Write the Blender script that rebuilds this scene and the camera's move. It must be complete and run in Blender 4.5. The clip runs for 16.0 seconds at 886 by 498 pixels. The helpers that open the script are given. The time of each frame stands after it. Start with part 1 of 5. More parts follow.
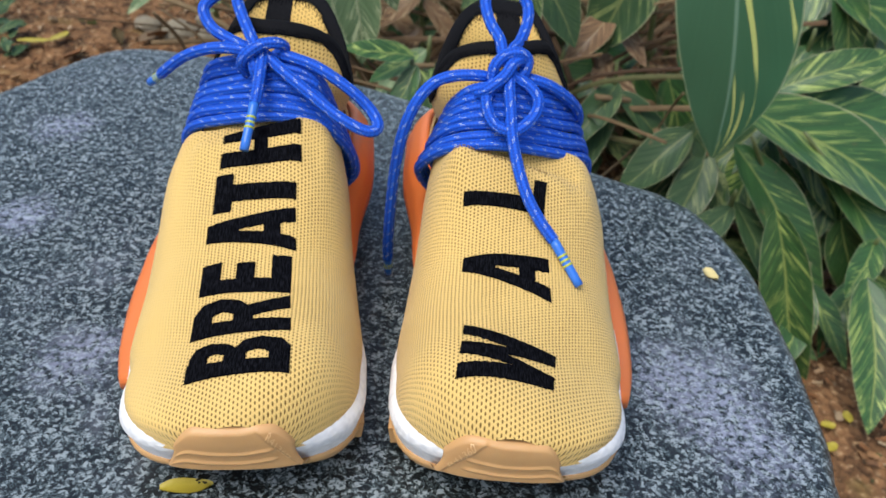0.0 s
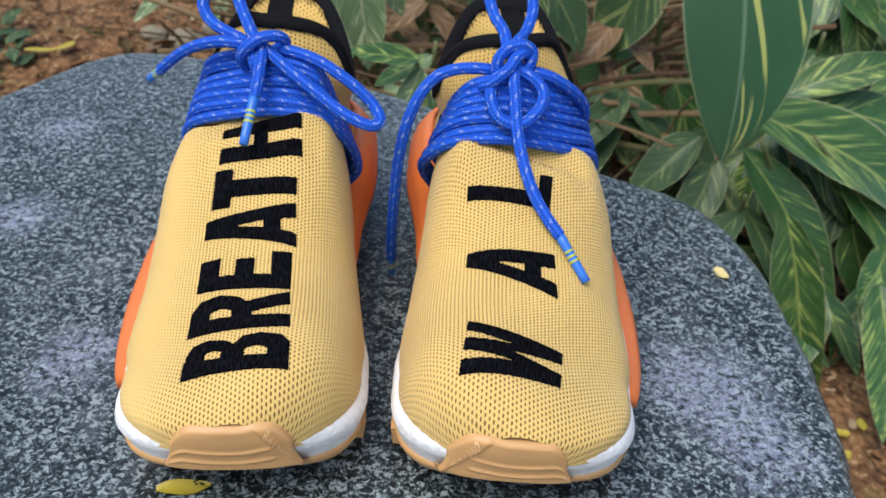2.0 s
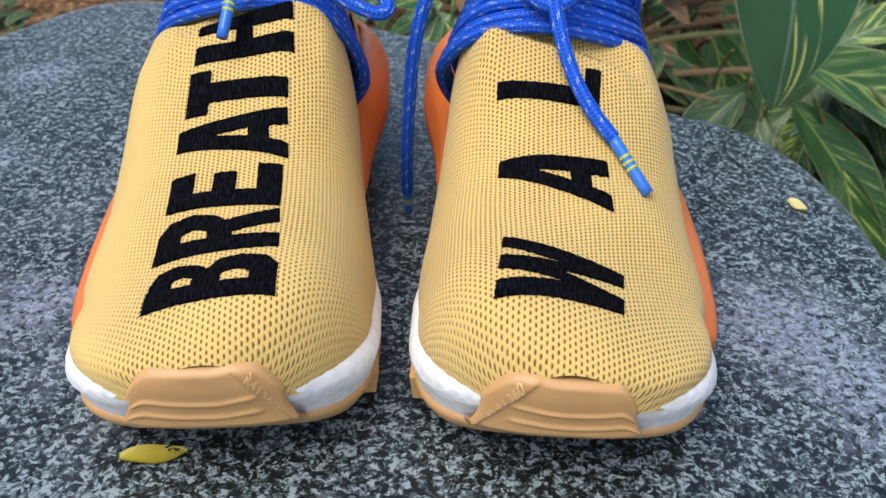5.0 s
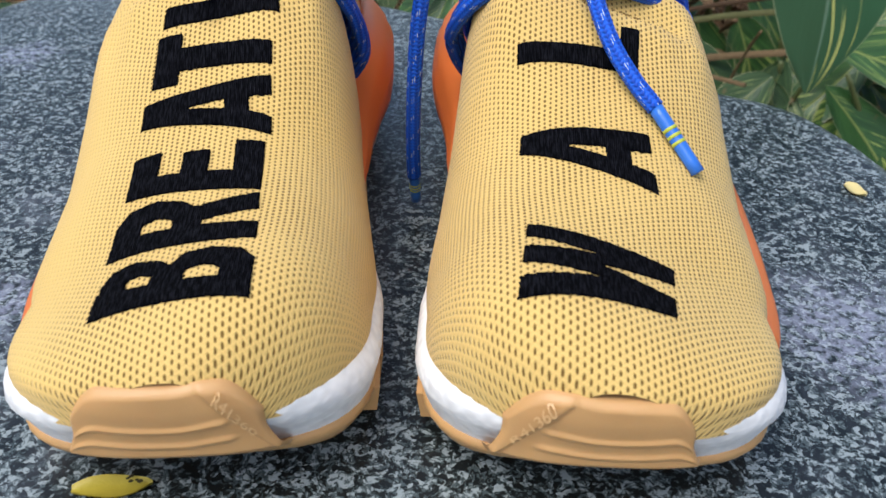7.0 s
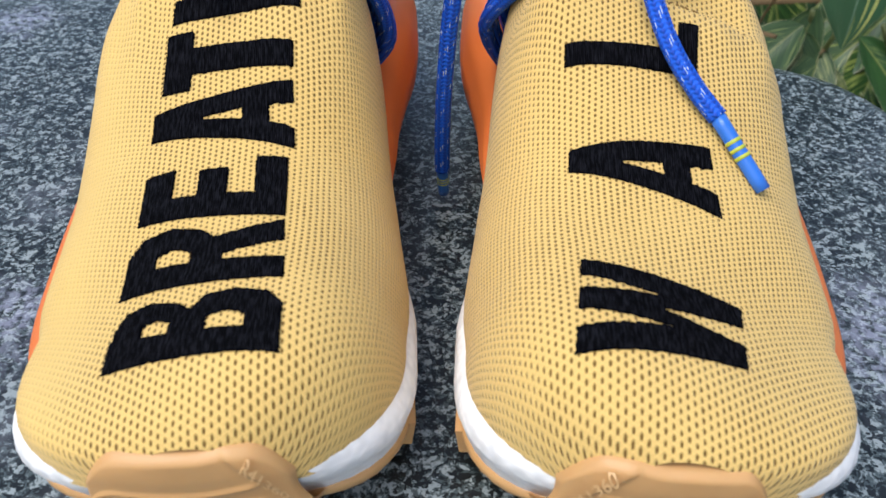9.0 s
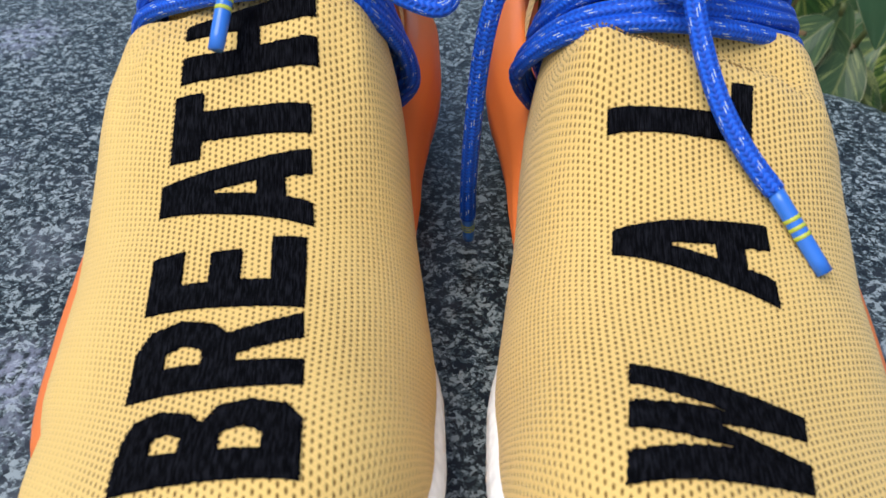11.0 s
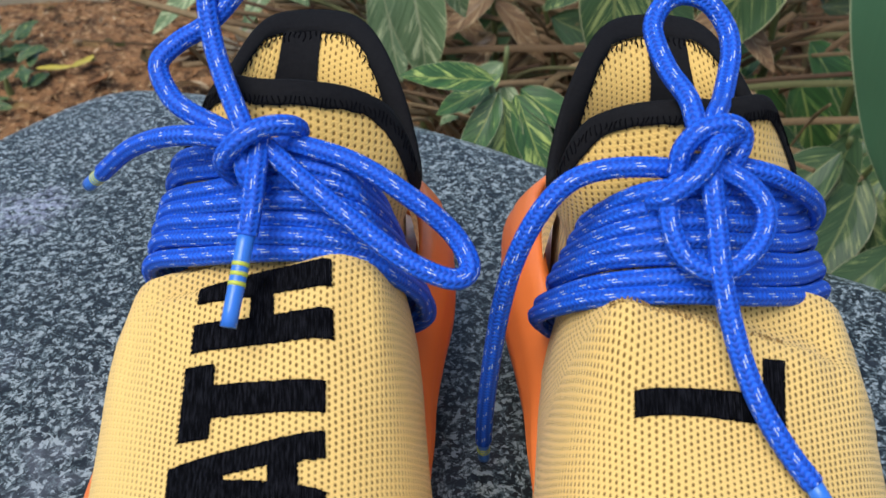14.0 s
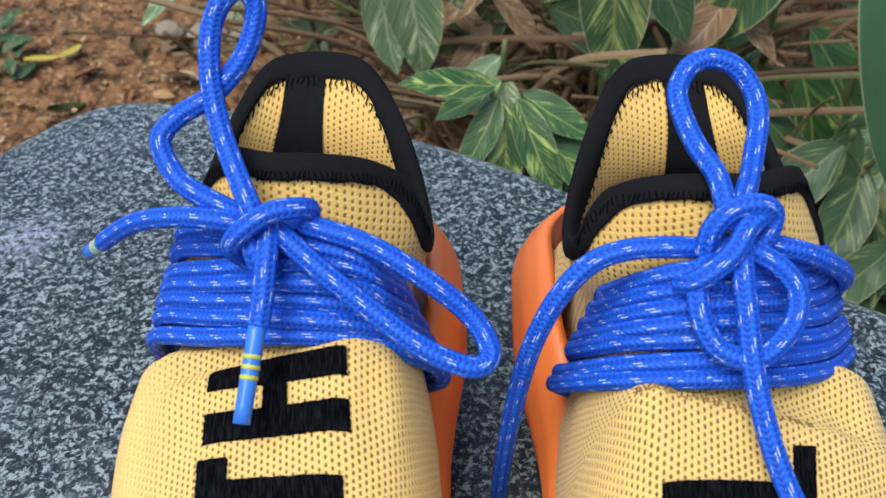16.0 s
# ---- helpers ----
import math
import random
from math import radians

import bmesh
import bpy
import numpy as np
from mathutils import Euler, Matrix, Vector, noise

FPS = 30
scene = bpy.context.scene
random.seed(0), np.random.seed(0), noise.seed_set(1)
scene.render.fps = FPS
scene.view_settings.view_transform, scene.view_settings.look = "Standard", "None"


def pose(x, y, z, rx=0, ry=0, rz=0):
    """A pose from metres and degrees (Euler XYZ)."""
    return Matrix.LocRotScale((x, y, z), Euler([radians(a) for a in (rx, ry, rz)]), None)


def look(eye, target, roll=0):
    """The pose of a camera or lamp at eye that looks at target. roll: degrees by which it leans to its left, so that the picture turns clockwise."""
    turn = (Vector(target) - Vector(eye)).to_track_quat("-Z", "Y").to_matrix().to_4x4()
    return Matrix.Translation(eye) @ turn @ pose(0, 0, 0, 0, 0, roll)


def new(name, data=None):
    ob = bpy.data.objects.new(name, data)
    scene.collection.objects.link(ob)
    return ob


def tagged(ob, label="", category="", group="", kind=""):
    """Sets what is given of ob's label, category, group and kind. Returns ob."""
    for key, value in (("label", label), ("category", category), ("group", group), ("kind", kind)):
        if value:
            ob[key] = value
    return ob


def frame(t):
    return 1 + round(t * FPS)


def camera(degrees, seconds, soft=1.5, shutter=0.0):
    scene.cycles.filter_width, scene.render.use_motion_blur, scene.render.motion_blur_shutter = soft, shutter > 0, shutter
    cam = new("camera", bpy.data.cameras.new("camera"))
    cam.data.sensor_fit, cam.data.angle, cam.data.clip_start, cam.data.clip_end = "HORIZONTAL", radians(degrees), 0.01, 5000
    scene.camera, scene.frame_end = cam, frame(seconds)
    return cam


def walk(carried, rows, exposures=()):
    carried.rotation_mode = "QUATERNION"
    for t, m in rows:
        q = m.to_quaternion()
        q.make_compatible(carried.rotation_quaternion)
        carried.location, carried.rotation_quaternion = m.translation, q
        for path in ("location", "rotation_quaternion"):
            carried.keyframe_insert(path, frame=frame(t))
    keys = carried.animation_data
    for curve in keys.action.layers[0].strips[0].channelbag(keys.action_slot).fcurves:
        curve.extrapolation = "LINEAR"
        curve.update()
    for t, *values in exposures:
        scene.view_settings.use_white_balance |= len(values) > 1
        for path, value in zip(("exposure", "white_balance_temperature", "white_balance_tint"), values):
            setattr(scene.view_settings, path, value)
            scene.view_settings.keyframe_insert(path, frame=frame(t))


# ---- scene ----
cam = camera(54.9, 16.0)
cam.data.dof.use_dof, cam.data.dof.focus_distance, cam.data.dof.aperture_fstop = True, 0.31, 22.0
METRES, EYE, TILT, LEAN, TURN = 0.336, 0.3212, -35.94, -3.857, 0.0
ROWS = [
    (0.0, 0.0, 0.0, 0.0, 0.0, 0.0, -0.0),
    (0.5, -0.0009, -0.0105, 0.0082, 0.24, 0.99, -0.11),
    (1.0, -0.0011, -0.0146, 0.0102, 0.42, 1.95, -0.18),
    (1.5, -0.0011, -0.0038, 0.0027, 0.51, 1.78, -0.1),
    (2.0, 0.0065, 0.0282, -0.0248, 0.55, 0.9, 0.17),
    (2.5, 0.0099, 0.0571, -0.0456, 0.67, 0.22, 0.54),
    (3.0, 0.0145, 0.0841, -0.0632, 1.11, 0.34, 1.08),
    (3.5, 0.0152, 0.1211, -0.0799, 1.59, 0.85, 1.43),
    (4.0, 0.0084, 0.16, -0.0912, 1.75, 1.01, 1.35),
    (6.5, -0.0091, 0.3816, -0.151, 2.88, 1.52, 1.93),
    (7.0, -0.0075, 0.4052, -0.1328, 2.94, 1.09, 1.93),
    (7.5, -0.0125, 0.4253, -0.1083, 2.89, -0.14, 1.95),
    (8.0, -0.0208, 0.4337, -0.0825, 3.08, -1.48, 2.04),
    (8.5, -0.0309, 0.4521, -0.0658, 3.2, -2.57, 2.01),
    (11.0, -0.0562, 0.535, 0.0394, 4.0, -5.38, 1.94),
    (11.5, -0.064, 0.5522, 0.0673, 4.23, -4.8, 1.85),
    (12.0, -0.0702, 0.566, 0.0894, 4.31, -4.0, 1.86),
    (12.5, -0.0686, 0.5658, 0.1183, 4.38, -3.03, 1.79),
    (13.0, -0.0712, 0.5632, 0.1473, 4.48, -1.93, 1.77),
    (13.5, -0.0717, 0.5746, 0.1701, 4.46, -1.27, 1.78),
    (14.0, -0.0662, 0.571, 0.2035, 4.27, -0.42, 1.65),
    (14.5, -0.0725, 0.5876, 0.2218, 4.11, 0.13, 1.61),
    (15.0, -0.0664, 0.5907, 0.2401, 3.97, 0.35, 1.57),
    (15.5, -0.0692, 0.5841, 0.2736, 3.92, -0.11, 1.85),
    (16.0, -0.0863, 0.5998, 0.2978, 3.71, -2.67, 2.3),
]
walk(cam, [(t, pose(0, 0, EYE, TILT, LEAN, TURN) @ pose(METRES * x, METRES * y, METRES * z, 90 + pitch, roll, yaw)) for t, x, y, z, yaw, pitch, roll in ROWS],
     exposures=[(0.0, 0.30), (4.0, 0.30), (8.0, 0.33), (12.5, 0.28), (14.5, 0.40), (16.0, 0.50)])

# ---- light: soft daylight in open shade ----
world = bpy.data.worlds.new("sky")
scene.world = world
world.use_nodes = True
wn = world.node_tree.nodes
sky = wn.new("ShaderNodeTexSky")
sky.sky_type, sky.sun_disc = "NISHITA", False
sky.sun_elevation, sky.sun_rotation = radians(58), radians(200)
sky.air_density, sky.dust_density = 1.0, 1.5
wn["Background"].inputs["Strength"].default_value = 0.155
world.node_tree.links.new(sky.outputs[0], wn["Background"].inputs["Color"])
sun = new("sun", bpy.data.lights.new("sun", "SUN"))
sun.data.energy, sun.data.angle, sun.data.color = 2.4, radians(38), (1.0, 0.98, 0.95)
sun.matrix_world = look((-0.85, -0.30, 2.3), (0, 0.4, 0))


# ---- materials ----
class Nodes:
    """A principled material and short ways to add nodes to it."""

    def __init__(self, name, rough=0.6, metal=0.0, spec=0.5):
        self.mat = bpy.data.materials.new(name)
        self.mat.use_nodes = True
        self.tree = self.mat.node_tree
        self.p = self.tree.nodes["Principled BSDF"]
        self.p.inputs["Roughness"].default_value = rough
        self.p.inputs["Metallic"].default_value = metal
        self.p.inputs["Specular IOR Level"].default_value = spec

    def put(self, socket, value):
        if isinstance(value, bpy.types.NodeSocket):
            self.tree.links.new(value, socket)
        else:
            socket.default_value = value

    def node(self, kind, out=0, **inputs):
        n = self.tree.nodes.new(kind)
        for key, value in inputs.items():
            self.put(n.inputs[int(key[1:]) if key[0] == "i" and key[1:].isdigit() else key], value)
        return n.outputs[out]

    def math(self, op, a, b=0.0, clamp=False):
        n = self.tree.nodes.new("ShaderNodeMath")
        n.operation, n.use_clamp = op, clamp
        self.put(n.inputs[0], a)
        self.put(n.inputs[1], b)
        return n.outputs[0]

    def step(self, a, lo, hi):
        n = self.tree.nodes.new("ShaderNodeMapRange")
        n.interpolation_type = "SMOOTHSTEP"
        self.put(n.inputs[0], a)
        n.inputs[1].default_value, n.inputs[2].default_value = lo, hi
        return n.outputs[0]

    def mix(self, f, a, b):
        n = self.tree.nodes.new("ShaderNodeMix")
        n.data_type = "RGBA"
        self.put(n.inputs[0], f)
        self.put(n.inputs[6], (*a, 1) if isinstance(a, tuple) else a)
        self.put(n.inputs[7], (*b, 1) if isinstance(b, tuple) else b)
        return n.outputs[2]

    def coords(self, kind="Object"):
        return self.tree.nodes.new("ShaderNodeTexCoord").outputs[kind]

    def noise(self, scale, detail=3.0, rough=0.55, vector=None, out=0):
        n = self.tree.nodes.new("ShaderNodeTexNoise")
        n.inputs["Scale"].default_value, n.inputs["Detail"].default_value, n.inputs["Roughness"].default_value = scale, detail, rough
        self.put(n.inputs["Vector"], vector if vector is not None else self.coords())
        return n.outputs[out]

    def voronoi(self, scale, out=0, vector=None, feature="F1"):
        n = self.tree.nodes.new("ShaderNodeTexVoronoi")
        n.feature = feature
        n.inputs["Scale"].default_value = scale
        self.put(n.inputs["Vector"], vector if vector is not None else self.coords())
        return n.outputs[out]

    def uv(self):
        n = self.tree.nodes.new("ShaderNodeSeparateXYZ")
        self.put(n.inputs[0], self.coords("UV"))
        return n.outputs[0], n.outputs[1]

    def vector(self, x, y, z=0.0):
        return self.node("ShaderNodeCombineXYZ", i0=x, i1=y, i2=z)

    def rnd(self):
        return self.tree.nodes.new("ShaderNodeObjectInfo").outputs["Random"]

    def bump(self, height, strength=0.4, dist=0.001):
        n = self.tree.nodes.new("ShaderNodeBump")
        n.inputs["Strength"].default_value, n.inputs["Distance"].default_value = strength, dist
        self.put(n.inputs["Height"], height)
        self.put(self.p.inputs["Normal"], n.outputs[0])

    def done(self, color, rough=None):
        self.put(self.p.inputs["Base Color"], (*color, 1) if isinstance(color, tuple) else color)
        if rough is not None:
            self.put(self.p.inputs["Roughness"], rough)
        return self.mat


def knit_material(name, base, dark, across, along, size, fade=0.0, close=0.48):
    """Warp knit with a staggered grid of small eyelets, their shade painted into the colour, which close up past u =
    fade; the UV map is in metres.
    """
    m = Nodes(name, 0.9, spec=0.08)
    u, v = m.uv()
    wob = m.math("MULTIPLY", m.math("SUBTRACT", m.noise(45.0, 2.0), 0.5), 0.5)
    col = m.math("ADD", m.math("DIVIDE", u, across), wob)
    odd = m.math("MULTIPLY", m.math("FLOORED_MODULO", m.math("FLOOR", col), 2.0), 0.5)
    row = m.math("ADD", m.math("ADD", m.math("DIVIDE", v, along), odd), m.math("MULTIPLY", wob, 0.7))
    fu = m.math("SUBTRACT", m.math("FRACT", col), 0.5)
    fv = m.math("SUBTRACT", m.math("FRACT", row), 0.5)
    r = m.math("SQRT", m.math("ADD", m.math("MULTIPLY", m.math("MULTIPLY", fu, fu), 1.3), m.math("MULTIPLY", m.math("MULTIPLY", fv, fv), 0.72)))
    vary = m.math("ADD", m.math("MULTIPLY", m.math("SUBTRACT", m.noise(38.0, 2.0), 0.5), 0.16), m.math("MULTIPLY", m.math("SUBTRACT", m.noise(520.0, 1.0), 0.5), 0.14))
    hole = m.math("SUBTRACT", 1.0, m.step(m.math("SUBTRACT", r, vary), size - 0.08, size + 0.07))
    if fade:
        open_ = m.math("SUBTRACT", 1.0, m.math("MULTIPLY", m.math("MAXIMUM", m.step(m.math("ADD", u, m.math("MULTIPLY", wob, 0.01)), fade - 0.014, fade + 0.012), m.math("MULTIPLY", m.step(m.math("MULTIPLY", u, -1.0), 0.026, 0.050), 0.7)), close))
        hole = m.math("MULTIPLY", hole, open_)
    # knit columns: a rounded rib between the eyelets, with short slanted stitches
    rib = m.math("COSINE", m.math("MULTIPLY", fu, 2 * math.pi))
    stitch = m.math("SINE", m.math("MULTIPLY", m.math("ADD", m.math("MULTIPLY", row, 2.0), m.math("MULTIPLY", m.math("ABSOLUTE", fu), 1.5)), 2 * math.pi))
    fuzz = m.noise(2600.0, 2.0)
    tone = m.mix(m.noise(22.0, 3.0), base, tuple(c * f for c, f in zip(base, (0.93, 0.90, 0.80))))
    tone = m.mix(m.math("MULTIPLY", m.step(stitch, 0.2, -1.0), 0.10), tone, dark)
    tone = m.mix(m.math("MULTIPLY", fuzz, 0.16), tone, tuple(min(1.0, c * 1.2) for c in base))
    # no real openings: dark lining and shade inside each eyelet are mixed into the colour
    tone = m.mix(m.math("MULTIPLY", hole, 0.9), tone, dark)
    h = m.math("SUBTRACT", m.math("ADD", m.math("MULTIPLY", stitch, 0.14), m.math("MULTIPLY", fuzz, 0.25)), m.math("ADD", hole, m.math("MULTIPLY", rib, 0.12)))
    m.bump(h, 0.5, 0.0006)
    m.p.inputs["Sheen Weight"].default_value = 0.15
    return m.done(tone)


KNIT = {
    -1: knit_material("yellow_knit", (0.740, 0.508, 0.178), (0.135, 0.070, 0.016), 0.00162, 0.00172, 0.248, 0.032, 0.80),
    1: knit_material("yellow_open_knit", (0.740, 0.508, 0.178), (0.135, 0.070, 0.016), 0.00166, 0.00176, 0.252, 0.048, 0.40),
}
KNIT_COARSE = knit_material("yellow_collar_knit", (0.70, 0.465, 0.145), (0.17, 0.088, 0.018), 0.00245, 0.0030, 0.215)


def thread_material():
    m = Nodes("black_embroidery", 0.95, spec=0.015)
    u, v = m.uv()
    run = m.math("ADD", u, m.math("MULTIPLY", m.noise(160.0, 2.0), 0.0010))
    w = m.math("SINE", m.math("MULTIPLY", run, 2 * math.pi / 0.00062))
    tuft = m.noise(1.0, 3.0, 0.6, m.vector(m.math("MULTIPLY", run, 1500.0), m.math("MULTIPLY", v, 260.0), 0.0))
    m.bump(m.math("ADD", m.math("MULTIPLY", w, 0.8), m.math("MULTIPLY", tuft, 3.0)), 0.7, 0.0004)
    return m.done(m.mix(m.step(tuft, 0.40, 0.72), (0.0026, 0.0027, 0.0036), (0.015, 0.0155, 0.0195)))


def fabric_black():
    m = Nodes("black_binding", 0.85, spec=0.08)
    m.bump(m.noise(2200.0, 2.0), 0.35, 0.0006)
    return m.done(m.mix(m.noise(600.0, 3.0), (0.005, 0.005, 0.0056), (0.012, 0.012, 0.013)))


def lace_material():
    """Blue braid; u runs round the cord, v along it in metres."""
    m = Nodes("blue_braided_lace", 0.62, spec=0.3)
    u, v = m.uv()
    zig = m.math("ABSOLUTE", m.math("SUBTRACT", m.math("FRACT", m.math("MULTIPLY", u, 8.0)), 0.5))
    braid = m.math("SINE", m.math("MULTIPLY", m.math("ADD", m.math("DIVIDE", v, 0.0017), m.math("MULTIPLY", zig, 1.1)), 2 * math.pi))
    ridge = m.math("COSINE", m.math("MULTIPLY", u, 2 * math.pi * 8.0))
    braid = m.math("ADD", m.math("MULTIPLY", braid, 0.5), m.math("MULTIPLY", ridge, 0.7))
    lane = m.math("MULTIPLY", u, 6.0)
    shift = m.math("MULTIPLY", m.math("FLOOR", lane), 0.37)
    dash = m.math("FRACT", m.math("ADD", m.math("ADD", m.math("DIVIDE", v, 0.0092), shift), m.math("MULTIPLY", m.math("FRACT", lane), 0.50)))
    inlane = m.math("ABSOLUTE", m.math("SUBTRACT", m.math("FRACT", lane), 0.5))
    twin = m.math("ABSOLUTE", m.math("SUBTRACT", inlane, 0.13))
    fleck = m.math("MULTIPLY", m.math("LESS_THAN", dash, 0.27), m.math("LESS_THAN", twin, 0.042))
    fleck = m.math("MULTIPLY", fleck, m.step(m.noise(420.0, 1.0), 0.36, 0.5))
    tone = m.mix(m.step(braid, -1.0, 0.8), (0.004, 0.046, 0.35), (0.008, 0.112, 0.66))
    tone = m.mix(m.math("MULTIPLY", m.noise(90.0, 2.0), 0.35), tone, (0.006, 0.078, 0.50))
    tone = m.mix(m.math("MULTIPLY", fleck, 0.92), tone, (0.50, 0.55, 0.52))
    m.bump(m.math("ADD", braid, m.math("MULTIPLY", fleck, 0.6)), 0.55, 0.0004)
    return m.done(tone)


def plain(name, color, rough=0.5, var=0.12, scale=60.0, bump=0.15, bump_scale=900.0, dist=0.0004, spec=0.5):
    m = Nodes(name, rough, spec=spec)
    dark = tuple(c * (1 - 2 * var) for c in color)
    m.bump(m.noise(bump_scale, 3.0), bump, dist)
    return m.done(m.mix(m.noise(scale, 4.0), color, dark))


def foam_material():
    m = Nodes("white_pellet_foam", 0.55, spec=0.4)
    cell = m.voronoi(330.0, feature="SMOOTH_F1")
    m.bump(m.math("SUBTRACT", 1.0, cell), 0.45, 0.0012)
    return m.done(m.mix(m.step(cell, 0.3, 0.75), (0.90, 0.885, 0.86), (0.80, 0.79, 0.775)))


def gum_material():
    m = Nodes("gum_rubber", 0.42, spec=0.45)
    m.bump(m.math("ADD", m.noise(420.0, 3.0), m.noise(2500.0, 2.0)), 0.12, 0.0005)
    tone = m.mix(m.noise(70.0, 4.0), (0.64, 0.365, 0.150), (0.55, 0.300, 0.115))
    m.p.inputs["Subsurface Weight"].default_value = 0.08
    m.p.inputs["Subsurface Radius"].default_value = (0.003, 0.0015, 0.0008)
    return m.done(tone)


def granite_material():
    m = Nodes("grey_granite", 0.42, spec=0.48)
    warp = m.node("ShaderNodeVectorMath", i0=m.coords(), i1=m.node("ShaderNodeVectorMath", i0=m.noise(120.0, 3.0, out=1), i1=(0.007, 0.007, 0.007)))
    warp.node.operation = "ADD"
    warp.node.inputs[1].links[0].from_node.operation = "MULTIPLY"
    def cells(scale):
        return m.node("ShaderNodeSeparateXYZ", i0=m.voronoi(scale, 1, warp))
    g1 = m.noise(235.0, 5.0, 0.66, warp)
    grain = m.math("ADD", m.math("MULTIPLY", g1, 0.62), m.math("ADD", m.math("MULTIPLY", cells(540.0), 0.22), m.math("MULTIPLY", cells(1000.0), 0.16)))
    tone = m.mix(m.step(grain, 0.465, 0.510), (0.005, 0.008, 0.009), (0.060, 0.082, 0.086))
    tone = m.mix(m.step(grain, 0.545, 0.610), tone, (0.265, 0.310, 0.315))
    tone = m.mix(m.step(m.noise(700.0, 2.0), 0.66, 0.74), tone, (0.010, 0.012, 0.014))
    # pale dusty bloom in cloudy patches
    bloom = m.math("MULTIPLY", m.step(m.noise(9.0, 4.0, 0.6), 0.50, 0.78), m.step(m.noise(70.0, 4.0), 0.35, 0.7))
    tone = m.mix(m.math("MULTIPLY", bloom, 0.30), tone, (0.34, 0.37, 0.44))
    for place, size in (((-0.245, 0.455, 0), 0.030), ((-0.262, 0.575, 0), 0.030), ((0.155, 0.330, 0), 0.050), ((0.175, 0.290, 0), 0.040), ((-0.170, 0.330, 0), 0.035)):
        gap = m.node("ShaderNodeVectorMath", 1, i0=m.coords(), i1=place)
        gap.node.operation = "DISTANCE"
        near = m.math("SUBTRACT", 1.0, m.step(m.math("ADD", gap, m.math("MULTIPLY", m.math("SUBTRACT", m.noise(45.0, 4.0), 0.5), 0.045)), 0.15 * size, size))
        tone = m.mix(m.math("MULTIPLY", m.math("MULTIPLY", near, m.step(m.noise(240.0, 3.0), 0.38, 0.60)), 0.50), tone, (0.38, 0.41, 0.53))
    m.bump(m.math("ADD", m.math("MULTIPLY", grain, 0.5), m.noise(30.0, 4.0)), 0.25, 0.0012)
    return m.done(tone, m.math("ADD", 0.25, m.math("MULTIPLY", m.noise(25.0, 3.0), 0.26)))


def leaf_material(name, deep, mid, pale, amount, gloss=0.38):
    """Ginger foliage: u from -1 to 1 across the blade, v along the side veins' slant."""
    m = Nodes(name, gloss, spec=0.28)
    u, v = m.uv()
    au = m.math("ABSOLUTE", u)
    slant = v
    side = m.math("MULTIPLY", m.math("GREATER_THAN", u, 0.0), 7.3)
    seed = m.math("ADD", m.math("MULTIPLY", m.rnd(), 90.0), side)
    streak = m.noise(1.0, 3.0, 0.65, m.vector(m.math("MULTIPLY", slant, 20.0), m.math("MULTIPLY", au, 1.1), seed))
    fine = m.noise(1.0, 2.0, 0.5, m.vector(m.math("MULTIPLY", slant, 110.0), m.math("MULTIPLY", au, 1.0), seed))
    s = m.math("ADD", m.math("MULTIPLY", streak, 0.62), m.math("MULTIPLY", fine, 0.38))
    tone = m.mix(m.step(fine, 0.3, 0.7), deep, mid)
    tone = m.mix(m.math("MULTIPLY", m.step(m.math("ADD", s, m.math("MULTIPLY", m.math("SUBTRACT", m.rnd(), 0.5), 0.07)), 0.58 - amount, 0.72 - amount), 0.80), tone, pale)
    rib = m.math("SUBTRACT", 1.0, m.step(au, 0.015, 0.07))
    tone = m.mix(m.math("MULTIPLY", rib, 0.75), tone, tuple(0.6 * c for c in pale))
    edge = m.step(au, 0.955, 0.99)
    tone = m.mix(m.math("MULTIPLY", edge, 0.6), tone, (0.42, 0.40, 0.22))
    tone = m.mix(m.math("MULTIPLY", m.step(m.noise(55.0, 4.0), 0.66, 0.74), 0.5), tone, (0.16, 0.10, 0.04))
    m.bump(m.math("ADD", fine, m.math("MULTIPLY", rib, -1.5)), 0.35, 0.0015)
    m.p.inputs["Transmission Weight"].default_value = 0.0
    m.p.inputs["Coat Weight"].default_value = 0.12
    return m.done(tone)


